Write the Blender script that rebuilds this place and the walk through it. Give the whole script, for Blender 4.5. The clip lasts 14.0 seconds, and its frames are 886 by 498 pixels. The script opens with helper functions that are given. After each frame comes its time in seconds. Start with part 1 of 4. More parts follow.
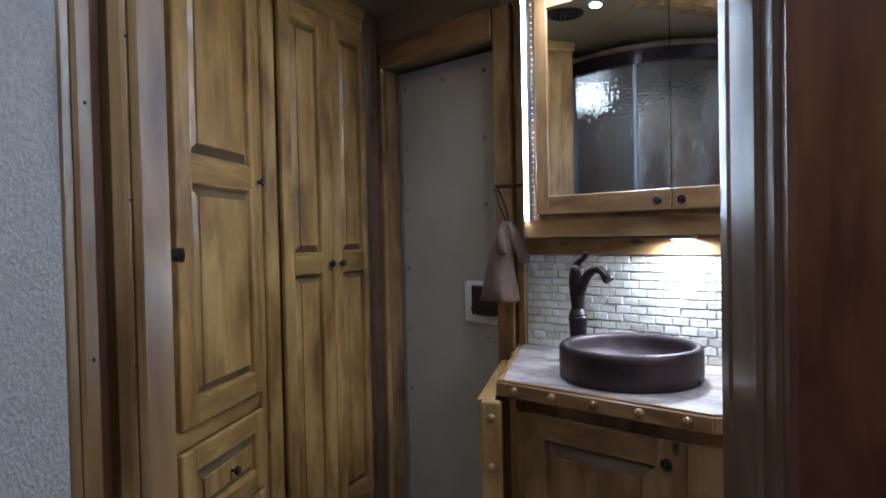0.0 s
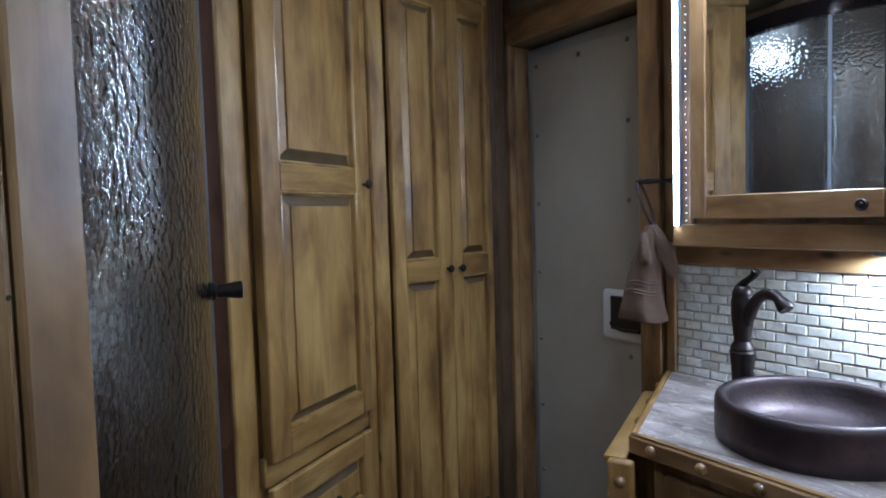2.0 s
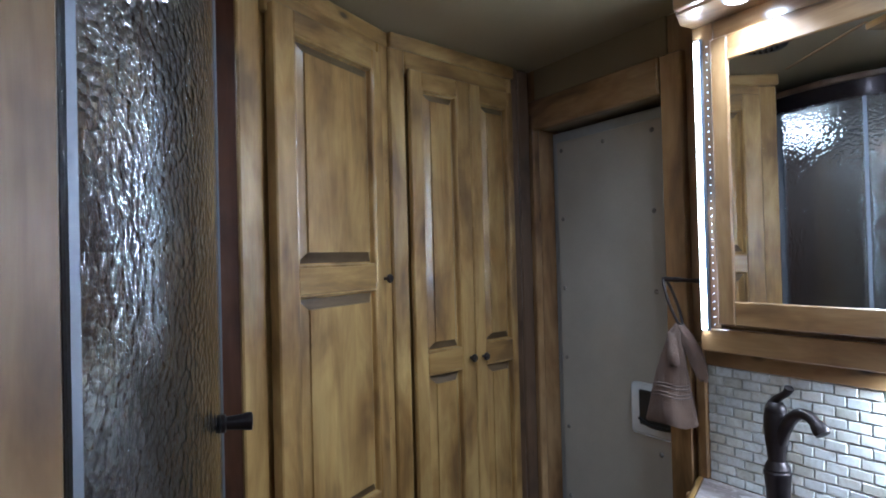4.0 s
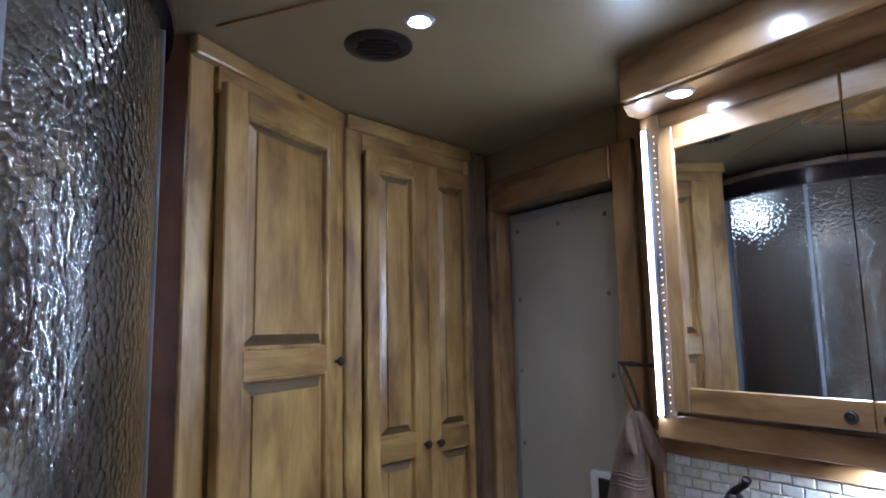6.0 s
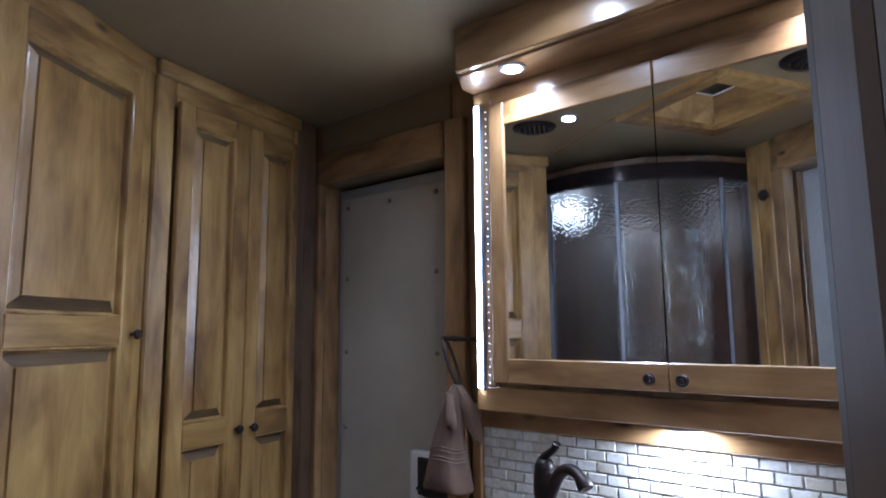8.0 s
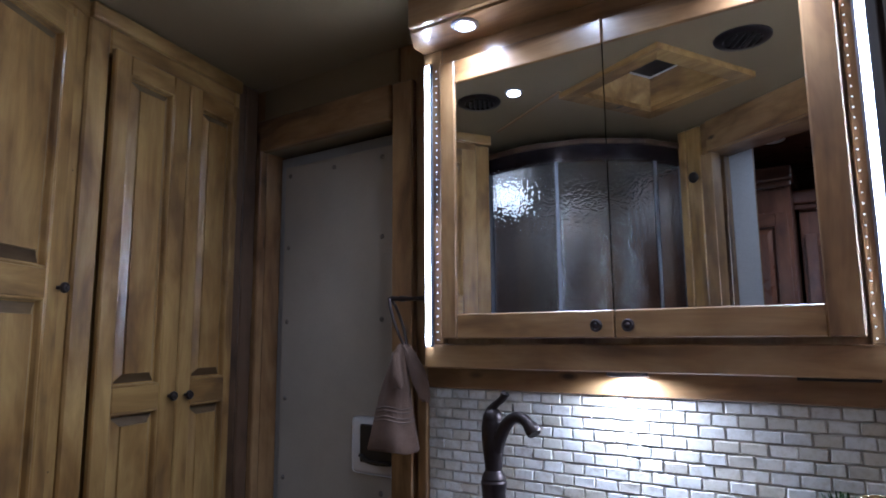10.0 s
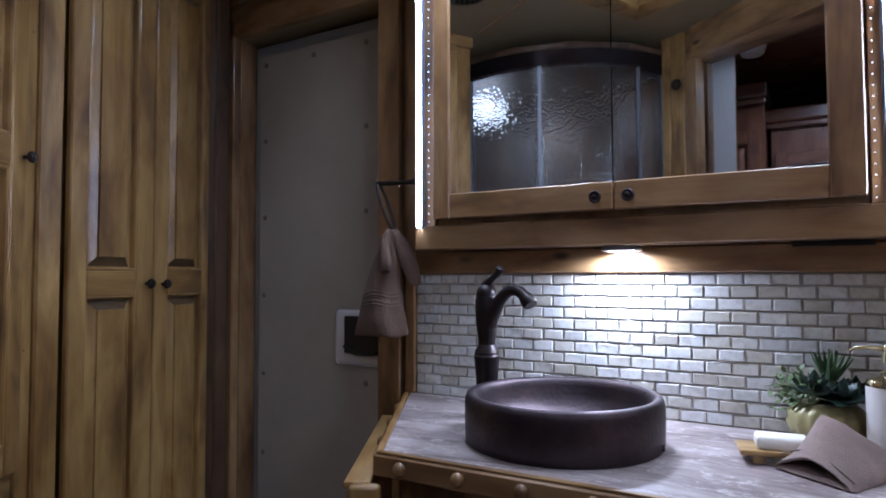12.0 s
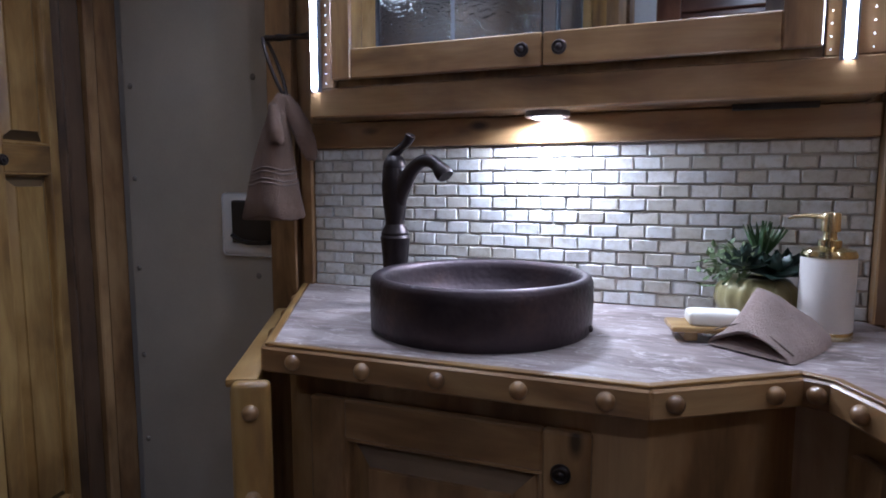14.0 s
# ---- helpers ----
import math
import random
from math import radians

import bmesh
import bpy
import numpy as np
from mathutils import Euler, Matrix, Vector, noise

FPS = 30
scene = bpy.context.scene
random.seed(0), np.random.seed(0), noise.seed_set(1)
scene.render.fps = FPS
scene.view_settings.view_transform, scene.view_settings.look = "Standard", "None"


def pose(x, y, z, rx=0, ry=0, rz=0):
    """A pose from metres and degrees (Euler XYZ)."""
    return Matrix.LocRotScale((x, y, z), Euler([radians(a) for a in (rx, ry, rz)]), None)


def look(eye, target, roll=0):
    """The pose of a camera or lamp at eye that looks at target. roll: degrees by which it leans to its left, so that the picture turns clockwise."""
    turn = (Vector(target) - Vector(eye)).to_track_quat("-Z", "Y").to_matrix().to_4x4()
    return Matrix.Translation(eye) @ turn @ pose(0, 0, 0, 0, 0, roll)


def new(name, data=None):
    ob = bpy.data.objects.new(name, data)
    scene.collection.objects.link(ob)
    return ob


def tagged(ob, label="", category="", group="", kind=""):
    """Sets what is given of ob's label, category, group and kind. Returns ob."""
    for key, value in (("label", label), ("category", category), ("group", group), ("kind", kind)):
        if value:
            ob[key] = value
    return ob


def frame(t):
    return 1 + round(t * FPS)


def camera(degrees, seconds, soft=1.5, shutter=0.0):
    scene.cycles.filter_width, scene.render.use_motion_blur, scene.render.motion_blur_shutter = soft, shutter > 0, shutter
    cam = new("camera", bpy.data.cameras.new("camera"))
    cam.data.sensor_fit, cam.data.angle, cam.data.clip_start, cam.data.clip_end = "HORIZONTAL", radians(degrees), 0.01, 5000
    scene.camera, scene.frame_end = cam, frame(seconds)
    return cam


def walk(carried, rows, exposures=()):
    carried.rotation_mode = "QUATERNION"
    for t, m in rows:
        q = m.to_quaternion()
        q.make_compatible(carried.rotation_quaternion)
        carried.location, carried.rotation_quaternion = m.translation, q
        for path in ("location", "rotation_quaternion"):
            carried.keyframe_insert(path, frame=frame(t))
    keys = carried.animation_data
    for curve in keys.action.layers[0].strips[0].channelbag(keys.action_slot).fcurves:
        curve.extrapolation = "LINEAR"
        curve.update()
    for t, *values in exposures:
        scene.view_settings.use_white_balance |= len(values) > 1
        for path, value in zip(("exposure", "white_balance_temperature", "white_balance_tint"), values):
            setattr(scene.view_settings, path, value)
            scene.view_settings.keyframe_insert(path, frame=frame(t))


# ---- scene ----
cam = camera(70.9, 14.0, 1.8)
PATH = [
    (0, (0.029, 0.033, 1.276), (-1.285, 1.54, 1.236), -1.2),
    (0.5, (-0.015, 0.092, 1.265), (-1.385, 1.545, 1.163), -1.4),
    (1, (-0.061, 0.182, 1.285), (-1.537, 1.528, 1.181), -1.6),
    (1.5, (-0.079, 0.263, 1.321), (-1.665, 1.477, 1.217), -1.7),
    (2, (-0.095, 0.311, 1.37), (-1.743, 1.439, 1.258), -1.7),
    (2.5, (-0.105, 0.335, 1.413), (-1.786, 1.411, 1.3), -1.8),
    (3, (-0.097, 0.348, 1.455), (-1.795, 1.402, 1.359), -1.8),
    (3.5, (-0.087, 0.355, 1.495), (-1.792, 1.398, 1.452), -1.8),
    (5.8, (-0.088, 0.385, 1.547), (-1.743, 1.476, 1.81), -1.1),
    (6, (-0.094, 0.396, 1.541), (-1.723, 1.526, 1.805), -1.1),
    (6.5, (-0.11, 0.435, 1.514), (-1.65, 1.683, 1.78), -0.9),
    (7, (-0.124, 0.456, 1.496), (-1.576, 1.806, 1.762), -0.8),
    (7.5, (-0.134, 0.457, 1.481), (-1.498, 1.895, 1.745), -0.7),
    (8, (-0.145, 0.467, 1.464), (-1.42, 1.986, 1.727), -0.5),
    (8.5, (-0.158, 0.471, 1.442), (-1.373, 2.038, 1.701), -0.5),
    (10.8, (-0.214, 0.454, 1.284), (-1.277, 2.127, 1.549), -0.3),
    (11, (-0.221, 0.454, 1.268), (-1.278, 2.134, 1.516), -0.3),
    (11.5, (-0.252, 0.453, 1.233), (-1.29, 2.154, 1.406), -0.3),
    (12, (-0.282, 0.462, 1.203), (-1.289, 2.187, 1.288), -0.2),
    (12.5, (-0.312, 0.477, 1.171), (-1.28, 2.227, 1.16), -0.1),
    (13, (-0.338, 0.499, 1.15), (-1.241, 2.281, 1.054), 0.0),
    (13.5, (-0.346, 0.549, 1.134), (-1.173, 2.363, 0.976), 0.1),
    (14, (-0.364, 0.621, 1.132), (-1.101, 2.468, 0.917), 0.0),
]
EXPOSURES = [
    (0.0, -0.35, 5900, 12), (1.5, -0.43, 5650, 10), (3.5, -0.12, 5450, 9), (6.0, -0.22, 5500, 14),
    (8.5, -0.52, 5600, 18), (11.0, -0.88, 5600, 21), (14.0, -0.76, 5750, 22),
]
walk(cam, [(t, look(eye, target, roll)) for t, eye, target, roll in PATH], EXPOSURES)

# ---- world and lamps ----
world = bpy.data.worlds.new("night")
scene.world = world
world.use_nodes = True
world.node_tree.nodes["Background"].inputs[0].default_value = (0.02, 0.025, 0.04, 1)
world.node_tree.nodes["Background"].inputs[1].default_value = 0.05

CEIL = 2.22
LED_GLOW = 160.0
PUCK_WATTS = 4.5
COOL = (0.76, 0.88, 1.0)


def puck_lamp(name, x, y, z, watts, size=0.05, spread=130, colour=COOL):
    data = bpy.data.lights.new(name, "AREA")
    data.shape, data.size, data.energy, data.color, data.spread = "DISK", size, watts, colour, radians(spread)
    ob = new(name, data)
    ob.matrix_basis = pose(x, y, z)
    return ob


# ---- materials ----
def nodes_of(name):
    m = bpy.data.materials.new(name)
    m.use_nodes = True
    return m, m.node_tree.nodes, m.node_tree.links, m.node_tree.nodes["Principled BSDF"]


def ramp(n, stops):
    r = n.new("ShaderNodeValToRGB")
    e = r.color_ramp.elements
    while len(e) < len(stops):
        e.new(0.5)
    for k, (p, c) in enumerate(stops):
        e[k].position, e[k].color = p, (*c, 1) if len(c) == 3 else c
    return r


def coords(n, l, scale, spread=True):
    tc = n.new("ShaderNodeTexCoord")
    mp = n.new("ShaderNodeMapping")
    mp.inputs["Scale"].default_value = scale
    l.new(tc.outputs["Object"], mp.inputs["Vector"])
    if spread:
        oi = n.new("ShaderNodeObjectInfo")
        mu = n.new("ShaderNodeVectorMath")
        mu.operation = "MULTIPLY"
        mu.inputs[1].default_value = (37.0, 23.0, 51.0)
        l.new(oi.outputs["Random"], mu.inputs[0])
        l.new(mu.outputs[0], mp.inputs["Location"])
    return mp.outputs[0]


def noise_of(n, l, vec, scale, detail=5, rough=0.6, distort=0.0):
    t = n.new("ShaderNodeTexNoise")
    t.inputs["Scale"].default_value, t.inputs["Detail"].default_value = scale, detail
    t.inputs["Roughness"].default_value, t.inputs["Distortion"].default_value = rough, distort
    l.new(vec, t.inputs["Vector"])
    return t.outputs["Fac"]


def mix(n, l, kind, fac, a, b):
    m = n.new("ShaderNodeMix")
    m.data_type, m.blend_type = "RGBA", kind
    for sock, v in ((m.inputs[0], fac), (m.inputs[6], a), (m.inputs[7], b)):
        if hasattr(v, "links"):
            l.new(v, sock)
        else:
            sock.default_value = v if isinstance(v, float) else (*v, 1)
    return m.outputs[2]


def bump(n, l, b, height, strength, dist=0.002):
    bp = n.new("ShaderNodeBump")
    bp.inputs["Strength"].default_value, bp.inputs["Distance"].default_value = strength, dist
    l.new(height, bp.inputs["Height"])
    l.new(bp.outputs[0], b.inputs["Normal"])


def wood(name, axis, dark, mid, light, rough=0.42, coat=0.45, coat_rough=0.24):
    """Stained knotty wood whose grain runs along the local axis."""
    m, n, l, b = nodes_of(name)
    s1, s2, s3 = [11.5] * 3, [80.0] * 3, [8.5] * 3
    k = "xyz".index(axis)
    s1[k], s2[k], s3[k] = 2.4, 3.2, 4.2
    broad = noise_of(n, l, coords(n, l, s1), 1.0, 5, 0.6, 0.7)
    fine = noise_of(n, l, coords(n, l, s2), 1.0, 6, 0.7)
    blot = noise_of(n, l, coords(n, l, s3), 1.0, 3, 0.5, 0.4)
    r1 = ramp(n, [(0.24, dark), (0.44, mid), (0.70, light)])
    l.new(broad, r1.inputs[0])
    r2 = ramp(n, [(0.25, (0.74, 0.71, 0.67)), (0.6, (1, 1, 1))])
    l.new(fine, r2.inputs[0])
    r3 = ramp(n, [(0.33, (0.30, 0.215, 0.14)), (0.45, (0.72, 0.63, 0.50)), (0.58, (1, 1, 1))])
    l.new(blot, r3.inputs[0])
    c = mix(n, l, "MULTIPLY", 0.55, r1.outputs[0], r2.outputs[0])
    c = mix(n, l, "MULTIPLY", 0.68, c, r3.outputs[0])
    # knots
    ks = [7.0] * 3
    ks[k] = 3.0
    vo = n.new("ShaderNodeTexVoronoi")
    vo.inputs["Scale"].default_value = 1.0
    l.new(coords(n, l, ks), vo.inputs["Vector"])
    kr = ramp(n, [(0.03, (1, 1, 1)), (0.085, (0, 0, 0))])
    l.new(vo.outputs["Distance"], kr.inputs[0])
    c = mix(n, l, "MIX", kr.outputs[0], c, [v * 0.45 for v in dark])
    l.new(c, b.inputs["Base Color"])
    gloss = ramp(n, [(0.3, [rough + 0.10] * 3), (0.7, [rough - 0.08] * 3)])
    l.new(blot, gloss.inputs[0])
    l.new(gloss.outputs[0], b.inputs["Roughness"])
    b.inputs["Coat Weight"].default_value = coat
    b.inputs["Coat Roughness"].default_value = coat_rough
    b.inputs["Coat IOR"].default_value = 1.6
    bump(n, l, b, fine, 0.18, 0.0012)
    return m


def plain(name, colour, rough=0.5, metal=0.0, var=0.12, scale=30.0, bumps=0.1, dist=0.001, coat=0.0, scale2=4.0):
    m, n, l, b = nodes_of(name)
    v = coords(n, l, (1, 1, 1))
    f = noise_of(n, l, v, scale, 5)
    g = noise_of(n, l, v, scale2, 3)
    lo, hi = [c * (1 - var) for c in colour], [min(1, c * (1 + var)) for c in colour]
    r = ramp(n, [(0.3, lo), (0.7, hi)])
    l.new(g, r.inputs[0])
    r2 = ramp(n, [(0.3, [1 - var] * 3), (0.65, (1, 1, 1))])
    l.new(f, r2.inputs[0])
    l.new(mix(n, l, "MULTIPLY", 0.7, r.outputs[0], r2.outputs[0]), b.inputs["Base Color"])
    b.inputs["Roughness"].default_value, b.inputs["Metallic"].default_value = rough, metal
    b.inputs["Coat Weight"].default_value = coat
    if bumps:
        bump(n, l, b, f, bumps, dist)
    return m


def glow(name, colour, strength):
    m, n, l, b = nodes_of(name)
    b.inputs["Base Color"].default_value = (0.9, 0.9, 0.9, 1)
    b.inputs["Emission Color"].default_value = (*colour, 1)
    b.inputs["Emission Strength"].default_value = strength
    return m


A_D, A_M, A_L = (0.13, 0.066, 0.024), (0.315, 0.174, 0.052), (0.51, 0.325, 0.118)
WOOD = {a: wood("alder_" + a, a, A_D, A_M, A_L, 0.40, 0.75, 0.17) for a in "xyz"}
V_D, V_M, V_L = (0.095, 0.045, 0.018), (0.265, 0.143, 0.060), (0.43, 0.262, 0.118)
WARM = {a: wood("warm_alder_" + a, a, V_D, V_M, V_L, 0.38, 0.9, 0.18) for a in "xyz"}
J_D, J_M, J_L = (0.045, 0.022, 0.012), (0.090, 0.047, 0.024), (0.135, 0.076, 0.040)
JAMB = wood("dark_alder", "z", J_D, J_M, J_L, 0.5, 0.8, 0.15)
DULL_JAMB = wood("dull_dark_alder", "z", (0.032, 0.018, 0.012), (0.062, 0.038, 0.025), (0.095, 0.060, 0.040), 0.6, 0.12, 0.3)
VARNISHED = wood("varnished_alder", "z", (0.12, 0.062, 0.028), (0.27, 0.155, 0.068), (0.40, 0.255, 0.12), 0.36, 1.0, 0.19)
R_D, R_M, R_L = (0.06, 0.022, 0.012), (0.13, 0.048, 0.024), (0.20, 0.085, 0.045)
CHERRY = {a: wood("cherry_" + a, a, R_D, R_M, R_L, 0.34, 0.6) for a in "xyz"}
# darker top and bottom bevels: end-grain stain and shade, both put into the colour
BEVEL_ALDER = wood("dark_alder_bevel", "x", (0.05, 0.027, 0.012), (0.105, 0.062, 0.027), (0.18, 0.115, 0.05), 0.5, 0.3)
BEVEL_WARM = wood("dark_warm_alder_bevel", "x", (0.05, 0.025, 0.011), (0.105, 0.055, 0.024), (0.17, 0.10, 0.045), 0.5, 0.3)
BRONZE = plain("oil_rubbed_bronze", (0.042, 0.033, 0.033), 0.40, 0.8, 0.25, 60, 0.08)


def hammered_copper():
    m, n, l, b = nodes_of("hammered_copper")
    v = coords(n, l, (1, 1, 1))
    vo = n.new("ShaderNodeTexVoronoi")
    vo.feature = "SMOOTH_F1"
    vo.inputs["Scale"].default_value = 120.0
    l.new(v, vo.inputs["Vector"])
    f = noise_of(n, l, v, 9, 5, 0.65)
    r = ramp(n, [(0.35, (0.038, 0.028, 0.032)), (0.58, (0.062, 0.044, 0.047)), (0.80, (0.115, 0.070, 0.060))])
    l.new(f, r.inputs[0])
    l.new(r.outputs[0], b.inputs["Base Color"])
    b.inputs["Metallic"].default_value, b.inputs["Roughness"].default_value = 0.75, 0.45
    bump(n, l, b, vo.outputs["Distance"], 0.35, 0.0016)
    return m


COPPER = hammered_copper()
STEEL = plain("brushed_aluminium", (0.27, 0.28, 0.32), 0.48, 0.7, 0.1, 80, 0.05)
BRASS = plain("polished_brass", (0.80, 0.71, 0.45), 0.16, 1.0, 0.08, 20, 0.0)
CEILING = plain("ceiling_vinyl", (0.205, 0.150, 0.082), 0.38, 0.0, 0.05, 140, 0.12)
DOOR_PAINT = plain("door_paint", (0.385, 0.350, 0.300), 0.42, 0.0, 0.07, 160, 0.1, 0.0008)
DOOR_EDGE = plain("door_edge_metal", (0.36, 0.38, 0.40), 0.35, 0.5, 0.1, 60, 0.05)
RAIL = plain("polished_dark_bronze", (0.035, 0.027, 0.029), 0.17, 0.7, 0.2, 40, 0.03)
BLACK = plain("black_plastic", (0.012, 0.012, 0.014), 0.4, 0.0, 0.2, 60, 0.05)
WHITE_PLASTIC = plain("white_plastic", (0.75, 0.76, 0.78), 0.4, 0.0, 0.05, 60, 0.03)
CERAMIC = plain("white_ceramic", (0.72, 0.68, 0.63), 0.45, 0.0, 0.05, 180, 0.12)
SOAP = plain("soap_cream", (0.82, 0.78, 0.68), 0.45, 0.0, 0.04, 30, 0.05)
GROUT = plain("grout", (0.64, 0.59, 0.53), 0.85, 0.0, 0.2, 120, 0.4)
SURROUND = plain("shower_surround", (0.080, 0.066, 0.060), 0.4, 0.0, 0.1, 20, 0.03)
DARK_VOID = plain("dark_void", (0.02, 0.018, 0.016), 0.8, 0.0, 0.1, 10, 0.0)
LED = glow("led_diffuser", (0.72, 0.86, 1.0), LED_GLOW)
LED_GLINT = glow("led_glint", (0.80, 0.90, 1.0), 7.0)
DOME = glow("shower_dome", (0.84, 0.92, 1.0), 110.0)
PUCK = glow("puck_lens", (0.84, 0.92, 1.0), 60.0)


def wall_vinyl():
    m, n, l, b = nodes_of("pebbled_wall_vinyl")
    v = coords(n, l, (1, 1, 1))
    f = noise_of(n, l, v, 240, 2, 0.5)
    r = ramp(n, [(0.3, (0.42, 0.425, 0.42)), (0.7, (0.56, 0.565, 0.56))])
    l.new(f, r.inputs[0])
    l.new(r.outputs[0], b.inputs["Base Color"])
    b.inputs["Roughness"].default_value = 0.55
    bump(n, l, b, f, 0.7, 0.0022)
    return m


VINYL = wall_vinyl()


def weathered_top():
    """Whitewashed plank-print laminate."""
    m, n, l, b = nodes_of("weathered_laminate")
    big = noise_of(n, l, coords(n, l, (5, 16, 6), False), 1.0, 6, 0.68, 0.6)
    fine = noise_of(n, l, coords(n, l, (16, 90, 30), False), 1.0, 6, 0.7, 0.3)
    chip = noise_of(n, l, coords(n, l, (17, 34, 24), False), 1.0, 7, 0.76, 1.2)
    r = ramp(n, [(0.36, (0.135, 0.102, 0.092)), (0.47, (0.26, 0.21, 0.195)), (0.60, (0.375, 0.32, 0.305))])
    l.new(big, r.inputs[0])
    r2 = ramp(n, [(0.3, (0.60, 0.55, 0.52)), (0.6, (1, 1, 1))])
    l.new(fine, r2.inputs[0])
    r3 = ramp(n, [(0.53, (0, 0, 0)), (0.63, (1, 1, 1))])
    l.new(chip, r3.inputs[0])
    c = mix(n, l, "MULTIPLY", 0.7, r.outputs[0], r2.outputs[0])
    c = mix(n, l, "MIX", r3.outputs[0], c, (0.50, 0.445, 0.435))
    speck = noise_of(n, l, coords(n, l, (55, 90, 60), False), 1.0, 4, 0.6, 0.4)
    r4 = ramp(n, [(0.66, (0, 0, 0)), (0.72, (1, 1, 1))])
    l.new(speck, r4.inputs[0])
    c = mix(n, l, "MIX", r4.outputs[0], c, (0.13, 0.115, 0.12))
    l.new(c, b.inputs["Base Color"])
    b.inputs["Roughness"].default_value = 0.42
    bump(n, l, b, fine, 0.15, 0.001)
    return m


LAMINATE = weathered_top()


def tile_stone():
    m, n, l, b = nodes_of("tumbled_stone_tile")
    oi = n.new("ShaderNodeObjectInfo")
    r = ramp(n, [(0.0, (0.50, 0.47, 0.40)), (0.35, (0.62, 0.60, 0.55)), (0.7, (0.70, 0.70, 0.68)), (1.0, (0.56, 0.55, 0.53))])
    l.new(oi.outputs["Random"], r.inputs[0])
    f = noise_of(n, l, coords(n, l, (1, 1, 1)), 70, 5, 0.65)
    r2 = ramp(n, [(0.32, (0.62, 0.56, 0.46)), (0.55, (1, 1, 1))])
    l.new(f, r2.inputs[0])
    l.new(mix(n, l, "MULTIPLY", 0.6, r.outputs[0], r2.outputs[0]), b.inputs["Base Color"])
    b.inputs["Roughness"].default_value = 0.52
    bump(n, l, b, f, 0.28, 0.0012)
    return m


TILE = tile_stone()


def hammered_glass(name, depth, tint):
    """Clear glass with rounded dimples about 1 cm across."""
    m, n, l, b = nodes_of(name)
    tc = n.new("ShaderNodeTexCoord")
    nz = n.new("ShaderNodeTexNoise")
    nz.inputs["Scale"].default_value = 55.0
    l.new(tc.outputs["Object"], nz.inputs["Vector"])
    ad = n.new("ShaderNodeVectorMath")
    ad.operation = "MULTIPLY_ADD"
    ad.inputs[1].default_value = (0.004, 0.004, 0.004)
    l.new(nz.outputs["Color"], ad.inputs[0])
    l.new(tc.outputs["Object"], ad.inputs[2])
    heights = []
    for scale, gain in ((78.0, 1.0), (200.0, 0.10)):
        vo = n.new("ShaderNodeTexVoronoi")
        vo.inputs["Scale"].default_value = scale
        l.new(ad.outputs[0], vo.inputs["Vector"])
        sq = n.new("ShaderNodeMath")
        sq.operation = "POWER"
        sq.inputs[1].default_value = 2.0
        l.new(vo.outputs["Distance"], sq.inputs[0])
        g = n.new("ShaderNodeMath")
        g.operation = "MULTIPLY"
        g.inputs[1].default_value = gain
        l.new(sq.outputs[0], g.inputs[0])
        heights.append(g)
    total = n.new("ShaderNodeMath")
    l.new(heights[0].outputs[0], total.inputs[0])
    l.new(heights[1].outputs[0], total.inputs[1])
    b.inputs["Base Color"].default_value = (*tint, 1)
    b.inputs["Transmission Weight"].default_value = 1.0
    b.inputs["Roughness"].default_value = 0.065
    b.inputs["IOR"].default_value = 2.0
    bump(n, l, b, total.outputs[0], 1.0, depth)
    return m


def clear_glass(name, tint):
    m, n, l, b = nodes_of(name)
    b.inputs["Base Color"].default_value = (*tint, 1)
    b.inputs["Transmission Weight"].default_value = 1.0
    b.inputs["Roughness"].default_value = 0.02
    b.inputs["IOR"].default_value = 2.0
    return m


GLASS = hammered_glass("hammered_glass", 0.0014, (0.88, 0.93, 0.94))
GLASS_BACK = clear_glass("smooth_glass_back", (0.88, 0.93, 0.94))


def mirror_glass():
    m, n, l, b = nodes_of("mirror_glass")
    b.inputs["Base Color"].default_value = (0.92, 0.935, 0.94, 1)
    b.inputs["Metallic"].default_value, b.inputs["Roughness"].default_value = 1.0, 0.012
    return m


MIRROR = mirror_glass()


def cloth(name, colour):
    m, n, l, b = nodes_of(name)
    v = coords(n, l, (1, 1, 1))
    f = noise_of(n, l, v, 300, 3, 0.7)
    g = noise_of(n, l, v, 18, 3)
    r = ramp(n, [(0.3, [c * 0.75 for c in colour]), (0.7, colour)])
    l.new(g, r.inputs[0])
    l.new(r.outputs[0], b.inputs["Base Color"])
    b.inputs["Roughness"].default_value = 0.95
    b.inputs["Sheen Weight"].default_value = 0.08
    bump(n, l, b, f, 1.0, 0.005)
    return m


TOWEL = cloth("taupe_terry", (0.195, 0.118, 0.083))
FACE_CLOTH = cloth("pale_taupe_terry", (0.42, 0.305, 0.26))
HEM = plain("towel_hem", (0.155, 0.11, 0.09), 0.9, 0.0, 0.1, 300, 0.3)


# ---- mesh helpers ----
def thing(name, m, label, category, group="", kind=""):
    ob = new(name)
    ob.matrix_basis = m
    return tagged(ob, label, category, group, kind)


def mesh_from(name, bm, material, smooth=None):
    me = bpy.data.meshes.new(name)
    bmesh.ops.recalc_face_normals(bm, faces=bm.faces[:])
    bm.to_mesh(me)
    bm.free()
    me.materials.append(material)
    if smooth is not None:
        me.shade_smooth()
        me.set_sharp_from_angle(angle=radians(smooth))
    return me


